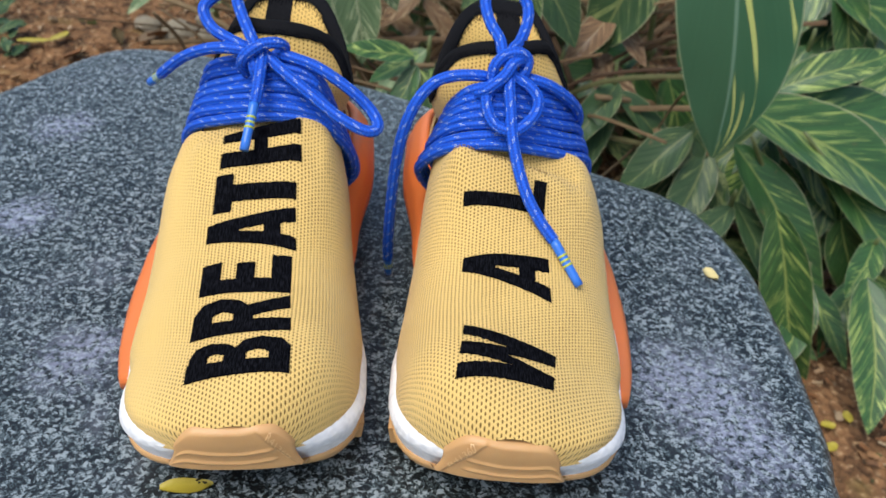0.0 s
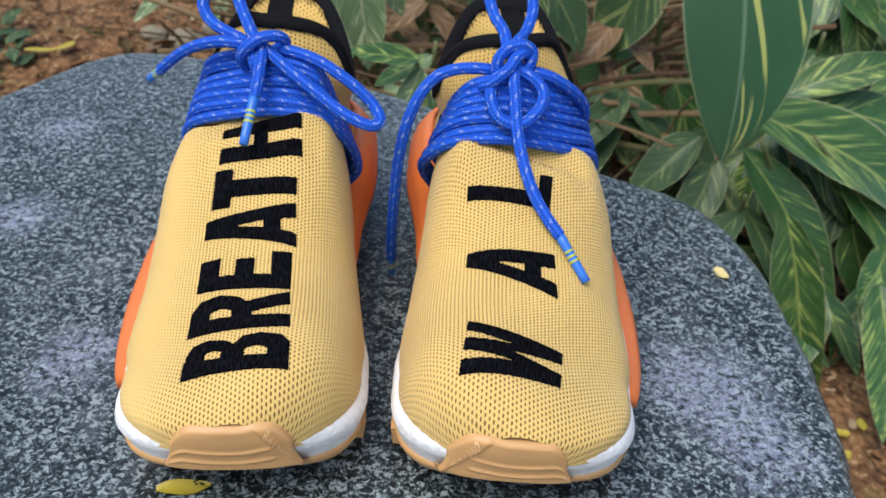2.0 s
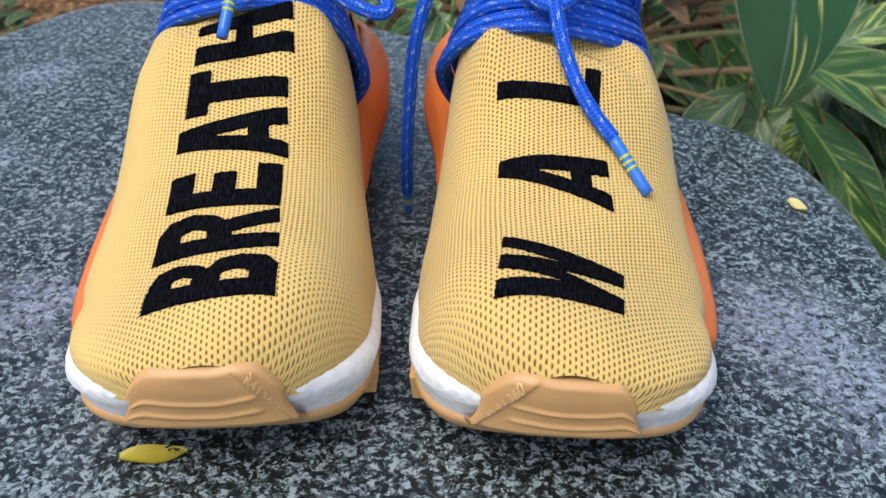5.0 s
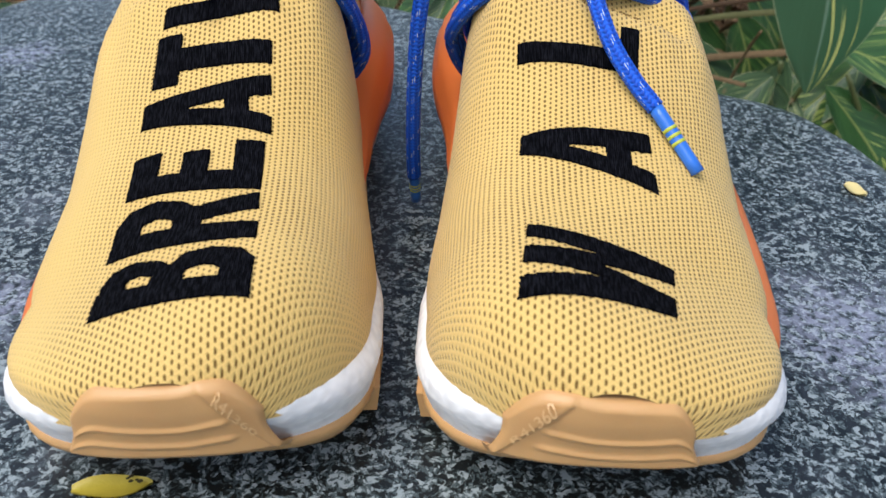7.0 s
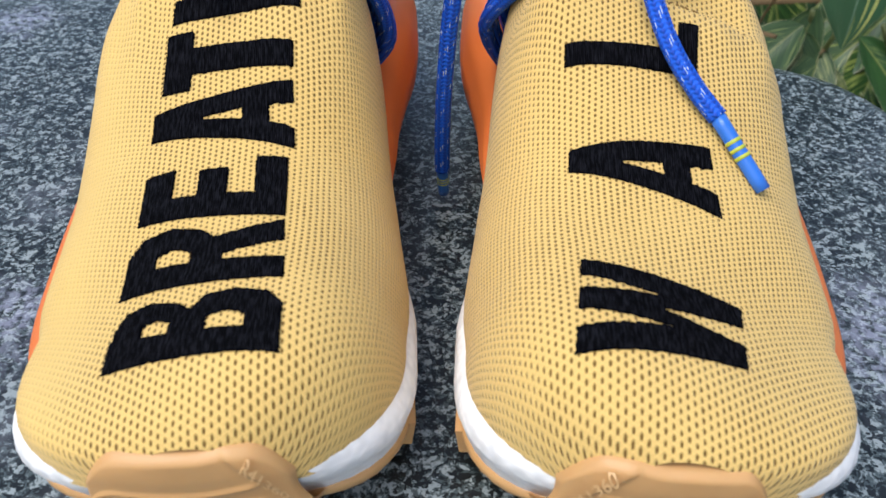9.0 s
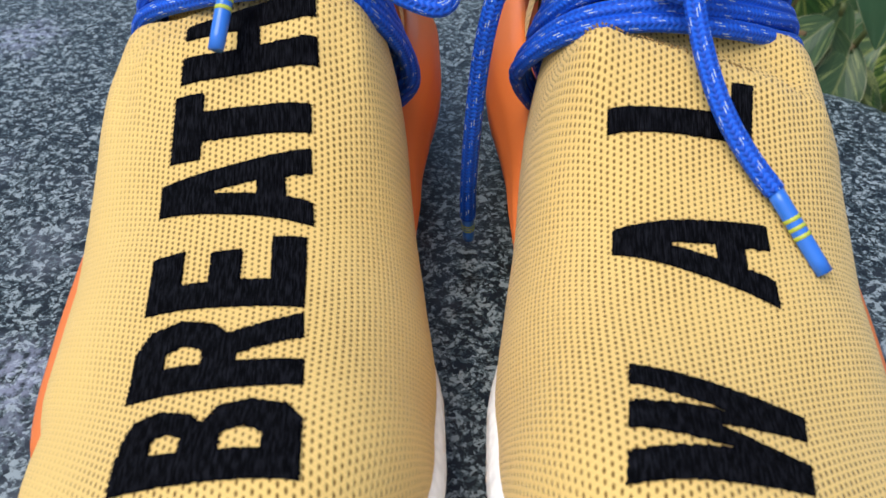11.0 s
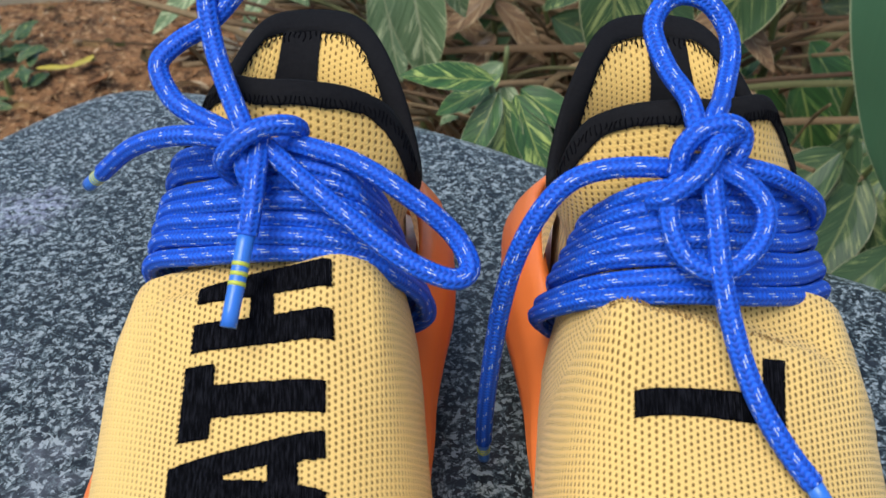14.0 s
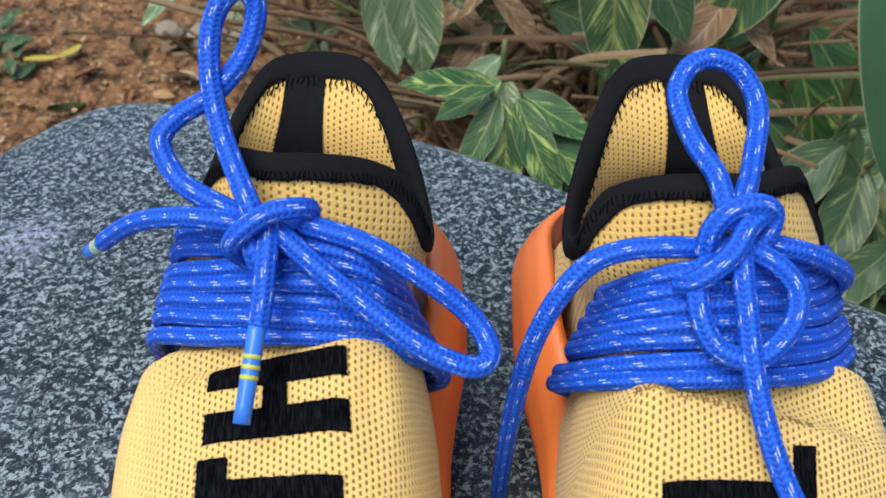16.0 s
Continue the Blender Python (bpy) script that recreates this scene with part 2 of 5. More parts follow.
def broad_leaf_material():
    """A nearly plain dark leaf with a few long yellow streaks on one half."""
    m = Nodes("dark_leaf_with_yellow_streaks", 0.34, spec=0.5)
    u, v = m.uv()
    au = m.math("ABSOLUTE", u)
    run = m.math("SUBTRACT", m.math("MULTIPLY", au, 0.62), m.math("MULTIPLY", v, 1.1))
    band = m.noise(1.0, 2.0, 0.5, m.vector(m.math("MULTIPLY", run, 9.0), m.math("MULTIPLY", v, 1.3), 3.7))
    fine = m.noise(1.0, 2.0, 0.5, m.vector(m.math("MULTIPLY", run, 60.0), m.math("MULTIPLY", v, 2.0), 1.0))
    tone = m.mix(fine, (0.040, 0.120, 0.058), (0.055, 0.150, 0.072))
    half = m.step(m.math("MULTIPLY", u, -1.0), 0.04, 0.10)
    edge_in = m.math("SUBTRACT", 1.0, m.step(au, 0.90, 0.97))
    streak = m.math("MULTIPLY", m.math("MULTIPLY", m.step(m.math("ADD", band, m.math("MULTIPLY", fine, 0.10)), 0.645, 0.685), half), edge_in)
    tone = m.mix(m.math("MULTIPLY", streak, 0.9), tone, m.mix(fine, (0.42, 0.50, 0.10), (0.72, 0.72, 0.26)))
    rib = m.math("SUBTRACT", 1.0, m.step(au, 0.010, 0.05))
    tone = m.mix(m.math("MULTIPLY", rib, 0.8), tone, (0.18, 0.30, 0.20))
    tone = m.mix(m.math("MULTIPLY", m.step(au, 0.965, 0.99), 0.7), tone, (0.36, 0.40, 0.22))
    m.bump(m.math("ADD", fine, m.math("MULTIPLY", rib, -2.0)), 0.25, 0.0012)
    return m.done(tone)


def soil_material():
    m = Nodes("leaf_mould_soil", 0.95, spec=0.1)
    a, b = m.noise(28.0, 6.0, 0.7), m.voronoi(75.0)
    tone = m.mix(m.step(a, 0.32, 0.62), (0.05, 0.028, 0.016), (0.26, 0.135, 0.062))
    tone = m.mix(m.math("MULTIPLY", m.step(m.noise(120.0, 3.0), 0.56, 0.68), 0.75), tone, (0.48, 0.31, 0.16))
    tone = m.mix(m.math("MULTIPLY", m.step(m.noise(7.0, 4.0), 0.57, 0.66), 0.5), tone, (0.075, 0.085, 0.02))
    m.bump(m.math("ADD", a, b), 0.9, 0.012)
    return m.done(tone)


def island_material(name, colors, rough=0.8):
    """Scattered pieces whose colour changes from piece to piece."""
    m = Nodes(name, rough, spec=0.2)
    r = m.tree.nodes.new("ShaderNodeNewGeometry").outputs["Random Per Island"]
    n = m.tree.nodes.new("ShaderNodeValToRGB")
    n.color_ramp.elements[0].color, n.color_ramp.elements[1].color = (*colors[0], 1), (*colors[-1], 1)
    for i, c in enumerate(colors[1:-1]):
        n.color_ramp.elements.new((i + 1) / (len(colors) - 1)).color = (*c, 1)
    m.put(n.inputs[0], r)
    tone = m.mix(m.math("MULTIPLY", m.noise(160.0, 4.0), 0.5), n.outputs[0], tuple(0.35 * c for c in colors[0]))
    m.bump(m.noise(300.0, 3.0), 0.5, 0.002)
    return m.done(tone)


THREAD, BINDING, LACE = thread_material(), fabric_black(), lace_material()
FOAM, GUM, GRANITE, SOIL = foam_material(), gum_material(), granite_material(), soil_material()
ORANGE = plain("orange_moulded_plastic", (0.76, 0.185, 0.040), 0.45, 0.05, 40.0, 0.08, 700.0)
AGLET = plain("blue_aglet_film", (0.03, 0.17, 0.62), 0.3, 0.05, 80.0, 0.05)
AGLET_BAND = plain("yellow_print", (0.50, 0.55, 0.06), 0.4, 0.1)
PETAL = plain("yellow_fallen_leaf", (0.50, 0.40, 0.045), 0.5, 0.2, 150.0, 0.3, 400.0, 0.001)
CREAM = plain("cream_leaf_flake", (0.72, 0.60, 0.26), 0.6, 0.15, 200.0, 0.3, 500.0, 0.001)
# brown that stands in for the shade inside the knit's slots
SLOT = plain("slot_shade_brown", (0.27, 0.155, 0.042), 0.9, 0.2)
SPOT = plain("brown_spot", (0.05, 0.04, 0.01), 0.7, 0.2)
LEAF = leaf_material("variegated_leaf", (0.022, 0.062, 0.019), (0.050, 0.125, 0.034), (0.42, 0.50, 0.13), 0.062)
LEAF_PALE = leaf_material("grey_green_leaf", (0.075, 0.125, 0.055), (0.14, 0.21, 0.095), (0.50, 0.54, 0.30), 0.09, 0.5)
# dull green, with the shade under the clumps also put into the colour
LEAF_DULL_SHADED = leaf_material("dull_shaded_green_leaf", (0.020, 0.052, 0.018), (0.045, 0.090, 0.030), (0.26, 0.30, 0.10), 0.05, 0.6)
LEAF_STREAKED = broad_leaf_material()
LEAF_DEAD = leaf_material("dead_brown_leaf", (0.10, 0.055, 0.026), (0.20, 0.12, 0.055), (0.42, 0.30, 0.16), 0.05, 0.7)
# the shade deep in the bed is put into these darker greens
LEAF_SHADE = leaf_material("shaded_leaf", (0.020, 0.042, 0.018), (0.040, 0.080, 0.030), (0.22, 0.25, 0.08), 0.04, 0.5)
STALK = plain("green_stalk", (0.15, 0.18, 0.06), 0.5, 0.2, 60.0, 0.3, 300.0, 0.001)
KERB = plain("pale_kerb_stone", (0.27, 0.23, 0.155), 0.9, 0.2, 30.0, 0.6, 120.0, 0.004)


# ---- mesh helpers ----
def mesh_of(name, verts, faces, uvs=None, smooth=True):
    me = bpy.data.meshes.new(name)
    me.from_pydata([tuple(v) for v in verts], [], faces)
    if uvs is not None:
        layer = me.uv_layers.new(name="UVMap")
        for loop in me.loops:
            layer.data[loop.index].uv = uvs[loop.vertex_index]
    me.polygons.foreach_set("use_smooth", [smooth] * len(me.polygons))
    me.update()
    return me


def part(name, me, material, parent=None, label="", **tags):
    ob = new(name, me)
    me.materials.append(material)
    if parent:
        ob.parent = parent
    return tagged(ob, label, **tags)


def grid(rows, uvs=None, wrap=False, cap=False):
    """Faces over rows of points; wrap closes each row; cap fills the first and last row."""
    n = len(rows[0])
    verts = [p for r in rows for p in r]
    flat = [q for r in uvs for q in r] if uvs else None
    faces = []
    for i in range(len(rows) - 1):
        for j in range(n if wrap else n - 1):
            k = (j + 1) % n
            faces.append((i * n + j, i * n + k, (i + 1) * n + k, (i + 1) * n + j))
    if cap:
        faces.append(tuple(range(n - 1, -1, -1)))
        faces.append(tuple((len(rows) - 1) * n + j for j in range(n)))
    return verts, faces, flat


def spline(points, steps=8, closed=False):
    """A smooth line through the points."""
    pts = [Vector(p) for p in points]
    n, out = len(pts), []
    for i in range(n if closed else n - 1):
        if closed:
            a, b, c, d = pts[i - 1], pts[i], pts[(i + 1) % n], pts[(i + 2) % n]
        else:
            a, b, c, d = pts[max(i - 1, 0)], pts[i], pts[i + 1], pts[min(i + 2, n - 1)]
        for k in range(steps):
            s = k / steps
            out.append(0.5 * (2 * b + (c - a) * s + (2 * a - 5 * b + 4 * c - d) * s * s + (3 * b - 3 * c + d - a) * s**3))
    if not closed:
        out.append(pts[-1])
    return out


def tube(line, wide, thick, sides=10, taper=None, out=Vector((0, -0.7, 0.7))):
    """An oval cord along a line; out is the way its flat face looks."""
    rows, uvs, run = [], [], 0.0
    for i, p in enumerate(line):
        t = (line[min(i + 1, len(line) - 1)] - line[max(i - 1, 0)]).normalized()
        if i:
            run += (p - line[i - 1]).length
        side = t.cross(out)
        side = side.normalized() if side.length > 1e-4 else Vector((1, 0, 0))
        up = side.cross(t).normalized()
        f = taper(i / (len(line) - 1)) if taper else 1.0
        rows.append([p + f * (wide * math.cos(2 * math.pi * k / sides) * side + thick * math.sin(2 * math.pi * k / sides) * up) for k in range(sides + 1)])
        uvs.append([(k / sides, run) for k in range(sides + 1)])
    verts, faces, flat = grid(rows, uvs)
    n = sides + 1
    faces.append(tuple(range(n - 2, -1, -1)))
    faces.append(tuple((len(rows) - 1) * n + j for j in range(n - 1)))
    return verts, faces, flat


# ---- the ground and the stone seat ----
def smooth01(t):
    t = min(1.0, max(0.0, t))
    return t * t * (3 - 2 * t)


def ground_z(x, y):
    rise = 0.17 * smooth01((y - 0.55) / 0.8) * smooth01((0.75 - x) / 0.5)
    return -0.42 + rise + 0.018 * noise.noise((x * 3.1, y * 3.1, 0)) + 0.006 * noise.noise((x * 14, y * 14, 2))


def build_ground():
    def stretch(k, n, near, far):
        s = 2 * k / n - 1
        return near * s + math.copysign(far * abs(s) ** 7, s)
    n = 150
    rows = [[(stretch(i, n, 2.4, 60), 1.0 + stretch(j, n, 2.4, 60), 0) for i in range(n + 1)] for j in range(n + 1)]
    rows = [[(x, y, ground_z(x, y)) for x, y, _ in r] for r in rows]
    v, f, _ = grid(rows)
    return part("ground", mesh_of("ground", v, f), SOIL, label="brown leaf mould soil of a garden bed", category="ground", kind="structure")


build_ground()


def build_seat():
    rim = [(0.22, 0.288), (0.227, 0.373), (0.222, 0.462), (0.196, 0.523), (0.155, 0.549), (0.07, 0.608), (-0.019, 0.672), (-0.10, 0.703), (-0.194, 0.726), (-0.274, 0.728), (-0.330, 0.645),
           (-0.385, 0.53), (-0.41, 0.36), (-0.35, 0.18), (-0.20, 0.07), (0.0, 0.03), (0.14, 0.08), (0.20, 0.18)]
    line = spline([(x, y, 0) for x, y in rim], 8, closed=True)
    mid = Vector((-0.08, 0.38, 0))

    def ring(scale, drop, z, rough=0.0):
        out = []
        for i, p in enumerate(line):
            d = (p - mid)
            q = mid + d * scale + d.normalized() * drop
            j = rough * noise.noise((q.x * 22, q.y * 22, z * 22)) + 0.4 * rough * noise.noise((q.x * 70, q.y * 70, z * 70))
            q = q + d.normalized() * j
            out.append((q.x, q.y, z + 0.35 * j + (0.0006 * noise.noise((q.x * 12, q.y * 12, 5)) if z > -0.002 else 0)))
        return out
    rows = [ring(s, 0, 0) for s in (0.02, 0.25, 0.5, 0.7, 0.82, 0.9, 0.95)]
    rows += [ring(1, -0.014, 0.0), ring(1, -0.008, -0.0008, 0.0012), ring(1, -0.003, -0.0035, 0.002), ring(1, 0.0005, -0.009, 0.003), ring(1, 0.002, -0.018, 0.004), ring(1, 0.004, -0.05, 0.007),
             ring(1, 0.004, -0.10, 0.009), ring(1, 0.0, -0.18, 0.010), ring(1, -0.012, -0.27, 0.011), ring(1, -0.03, -0.36, 0.011), ring(1, -0.045, -0.46, 0.011)]
    v, f, _ = grid(rows, wrap=True, cap=True)
    return part("stone_seat", mesh_of("stone_seat", v, f), GRANITE, label="rounded slab of speckled grey granite with pale dusty patches", category="stone seat")


build_seat()


# ---- the shoes ----
def lerp_table(table, v):
    """Smooth reading of a short table of (station, value)."""
    if v <= table[0][0]:
        return table[0][1]
    for i in range(len(table) - 1):
        (a, p), (b, q) = table[i], table[i + 1]
        if v <= b:
            m0 = (q - table[i - 1][1]) / (b - table[i - 1][0]) if i else (q - p) / (b - a)
            m1 = (table[i + 2][1] - p) / (table[i + 2][0] - a) if i + 2 < len(table) else (q - p) / (b - a)
            s, h = (v - a) / (b - a), b - a
            return (p * (2 * s**3 - 3 * s**2 + 1) + m0 * h * (s**3 - 2 * s**2 + s)
                    + q * (-2 * s**3 + 3 * s**2) + m1 * h * (s**3 - s**2))
    return table[-1][1]


# stations run from the toe's tip towards the heel, in metres
RIDGE = [(0.0, 0.0530), (0.002, 0.0560), (0.005, 0.0590), (0.010, 0.0625), (0.016, 0.0652), (0.022, 0.0668), (0.035, 0.0676), (0.05, 0.0685), (0.07, 0.0718), (0.085, 0.0758), (0.10, 0.0826),
         (0.115, 0.0908), (0.135, 0.1047), (0.15, 0.1150), (0.17, 0.131), (0.2, 0.157)]
HALF_IN = [(0.055, 0.0535), (0.075, 0.0545), (0.10, 0.0515), (0.13, 0.0475), (0.165, 0.0480), (0.19, 0.0515), (0.215, 0.0560), (0.25, 0.0570), (0.305, 0.057)]
HALF_OUT = [(0.055, 0.0545), (0.065, 0.0575), (0.085, 0.0610), (0.12, 0.0630), (0.15, 0.0610), (0.175, 0.0575), (0.20, 0.0520), (0.25, 0.0380), (0.305, 0.029)]
KNIT_IN = [(0.055, 0.0535), (0.075, 0.0545), (0.10, 0.0520), (0.13, 0.0490), (0.165, 0.0475), (0.20, 0.0490)]
KNIT_OUT = [(0.055, 0.0545), (0.065, 0.0575), (0.085, 0.0572), (0.11, 0.0555), (0.13, 0.0542), (0.15, 0.0530), (0.165, 0.0485), (0.20, 0.0420)]
BASE = [(0.0, 0.0460), (0.02, 0.0400), (0.045, 0.0325), (0.065, 0.0285), (0.10, 0.0285), (0.305, 0.032)]
LEAN_IN = [(0.0, 0.0), (0.008, 0.18), (0.02, 0.30), (0.05, 0.28), (0.085, 0.12), (0.115, 0.20), (0.14, 0.33), (0.2, 0.34)]


def toe_round(d, reach=0.055, power=2.5):
    return 1.0 if d >= reach else max(0.0, 1 - (1 - d / reach) ** power) ** (1 / power)


def half_width(d, outer):
    return lerp_table(HALF_OUT if outer else HALF_IN, d) * toe_round(d)


def knit_half(d, outer):
    back = d - 0.0010 * (1 - min(1.0, d / 0.060))
    back = max(0.0, back)
    return lerp_table(KNIT_OUT if outer else KNIT_IN, back) * toe_round(back) * (1 - 0.022 * (1 - min(1.0, max(0.0, (d - 0.06) / 0.05))))


def section(r, d):
    """Height of the arch over the foot, from 1 in the middle to 0 at the welt; flatter towards the throat."""
    s = min(1.0, max(0.0, (d - 0.10) / 0.04))
    return max(0.0, 1 - r ** (2.4 + 2.8 * s)) ** (1 / 2.0)


def lean_z(x, d, r, flip):
    """The upper stands higher on the inner side of the foot."""
    return -lerp_table(LEAN_IN, d) * x * flip * (1 - r ** 4)


def heel_round(d):
    return 1.0 if d <= 0.262 else max(0.0, 1 - ((d - 0.262) / 0.045) ** 2.4) ** (1 / 2.4)


def outline(flip, grow, toe_in=0.0, toe_power=2.5, reach=0.055, n=44):
    """A loop round the sole, grown outwards by some metres."""
    loop = []
    lo, hi = toe_in - max(grow, 0), 0.307 + max(grow, 0)
    for outer in (True, False):
        pts = []
        for k in range(n + 1):
            s = 0.5 - 0.5 * math.cos(math.pi * k / n)
            d = lo + (hi - lo) * s
            e = (d - lo) / (hi - lo) * 0.307
            w = lerp_table(HALF_OUT if outer else HALF_IN, e) * toe_round(d - lo, reach, toe_power) * heel_round(e) + grow * min(1.0, toe_round(d - lo, reach) + 0.01) * min(1.0, heel_round(e) + 0.01)
            pts.append(((w if outer else -w) * flip, d))
        loop += pts if outer else pts[::-1][1:-1]
    return loop


def spring(d, z=0.0):
    """Lift of the sole at toe and heel, less towards the welt."""
    low = 0.016 * max(0.0, 1 - d / 0.085) ** 1.5 + 0.006 * max(0.0, (d - 0.25) / 0.06) ** 2
    return low * (1 - min(1.0, z / 0.036))


def build_sole(shoe, flip):
    def rows_of(layers, tuck=0.0, follow=False):
        rows = []
        for grow, toe_in, power, reach, z in layers:
            row = []
            for x, d in outline(flip, grow, toe_in, power, reach):
                h = z
                if follow and z > 0.0135:
                    h = 0.0135 + (z - 0.0135) * (lerp_table(BASE, d) - 0.0125) / 0.0265
                row.append((x * (1 - tuck * smooth01((d - 0.055) / 0.05)), d, h + spring(d, z)))
            rows.append(row)
        return rows
    v, f, _ = grid(rows_of([(-0.0085, 0.0200, 4.2, 0.05, 0.0), (-0.005, 0.0175, 4.2, 0.05, 0.0012), (-0.0020, 0.0135, 3.6, 0.05, 0.006), (0.0004, 0.0112, 3.2, 0.05, 0.0105), (0.0006, 0.0106, 3.0, 0.05, 0.0132), (-0.0008, 0.0110, 3.0, 0.05, 0.0150)], 0.085), wrap=True, cap=True)
    sole = part("outsole", mesh_of("outsole", v, f), GUM, shoe, "gum rubber outsole with blocky lugs")
    # lugs along both sides
    lug_v = [(-1, -1, 0), (1, -1, 0), (1, 1, 0), (-1, 1, 0), (-1.25, -1.3, 1), (1.25, -1.3, 1), (1.25, 1.3, 1), (-1.25, 1.3, 1)]
    lug_f = [(3, 2, 1, 0), (4, 5, 6, 7), (0, 1, 5, 4), (1, 2, 6, 5), (2, 3, 7, 6), (3, 0, 4, 7)]
    for outer in (True, False):
        for k in range(-1, 12):
            d = 0.062 + 0.0180 * k
            w = half_width(d, outer) * heel_round(d) - (0.0062 if k > 0 else 0.0052) - 0.006 * smooth01((k - 3) / 2)
            me = mesh_of("lug", [((0.0052 * x) + (w if outer else -w) * flip, d + 0.0048 * y, 0.0003 + spring(d, 0) + 0.0115 * z) for x, y, z in lug_v], lug_f, smooth=False)
            part("lug", me, GUM, sole)
    v, f, _ = grid(rows_of([(-0.0010, 0.0120, 3.0, 0.05, 0.0105), (0.0, 0.0110, 3.0, 0.05, 0.0140), (0.0014, 0.0085, 2.9, 0.052, 0.024), (0.0020, 0.0055, 2.8, 0.053, 0.030), (0.0012, 0.0035, 2.7, 0.054, 0.0355), (-0.0006, 0.0030, 2.6, 0.055, 0.0400), (-0.005, 0.0060, 2.6, 0.055, 0.0420)], 0.05, True), wrap=True, cap=True)
    part("midsole", mesh_of("midsole", v, f), FOAM, shoe, "white pelleted foam midsole")


def vamp_point(a, d, flip, lift=0.0):
    """A point on the knit: a from -1 to 1 over the foot."""
    outer = a * flip > 0
    w, h, b = knit_half(d, outer), lerp_table(RIDGE, d), lerp_table(BASE, d)
    r = abs(math.sin(a * math.pi / 2)) ** 0.8
    x = math.copysign(w * r, a)
    z = b + (h - b) * section(r, d) + lean_z(x, d, r, flip)
    if abs(a) > 0.999:
        z = b - 0.006
    # slack folds of the knit below the laces
    fold = smooth01((d - 0.105) / 0.035)
    z -= (0.0100 - ((0.0075 if flip < 0 else 0.0040) * smooth01((r - 0.4) / 0.4) if outer else 0.0)) * smooth01((d - (0.146 if flip < 0 else 0.137)) / 0.010) * (1 - r ** 6) + 0.024 * smooth01((d - 0.158) / 0.018)
    z += fold * (1 - 0.8 * smooth01((d - 0.138) / 0.008)) * (0.0010 * math.sin(x * 210 + 1.3 * flip) * r + 0.0042 * noise.noise((x * 55, d * 45, flip * 3.0)) * r) * (1 - r ** 6)
    gather = smooth01((d - 0.120) / 0.018) * (1 - smooth01((d - 0.144) / 0.010)) * (1 - r ** 6)
    z += gather * (0.0012 * math.sin(x * 390 + 2.0 * noise.noise((x * 40, d * 20, flip))) + 0.0007 * math.sin(x * 150 + flip)) * smooth01((r - 0.25) / 0.35)
    z += 0.0008 * noise.noise((x * 35, d * 30, flip * 7.0)) * (1 - r ** 6)
    return Vector((x, d, z + lift))


def build_vamp(shoe, flip):
    stations = [0.0016, 0.0026, 0.004, 0.0058, 0.008, 0.011, 0.0145, 0.018] + [0.022 + 0.0055 * k for k in range(29)]
    across = [-1 + 2 * k / 44 for k in range(45)]
    rows, uvs, run = [], [], 0.0
    for i, d in enumerate(stations):
        row = [vamp_point(a, d, flip) for a in across]
        arc, u = 0.0, []
        for j, p in enumerate(row):
            arc += (p - row[j - 1]).length if j else 0.0
            u.append(arc)
        # the eyelets lie wider apart towards the toe
        fine = 0.72 + 0.36 * smooth01((d - 0.02) / 0.05) - 0.24 * smooth01((d - 0.10) / 0.04)
        if i:
            run += (row[22] - rows[-1][22]).length * fine
        rows.append(row)
        uvs.append([((q - u[22]) * 0.92 * flip, run) for q in u])
    v, f, flat = grid(rows, uvs)
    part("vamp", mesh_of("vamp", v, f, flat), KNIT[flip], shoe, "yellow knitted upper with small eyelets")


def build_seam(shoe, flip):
    """Dark slots of a drawn-in knit row just below the laces: thin yarn tubes, coloured brown for the shade in the
    slots.
    """
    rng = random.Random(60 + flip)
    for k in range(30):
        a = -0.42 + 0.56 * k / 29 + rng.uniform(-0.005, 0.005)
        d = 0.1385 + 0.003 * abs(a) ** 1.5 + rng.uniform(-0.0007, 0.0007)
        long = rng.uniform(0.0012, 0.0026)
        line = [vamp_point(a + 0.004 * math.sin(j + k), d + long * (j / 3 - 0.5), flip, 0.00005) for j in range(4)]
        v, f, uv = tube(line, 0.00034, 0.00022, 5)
        part("slot_shade", mesh_of("slot_shade", v, f, uv), SLOT, shoe)


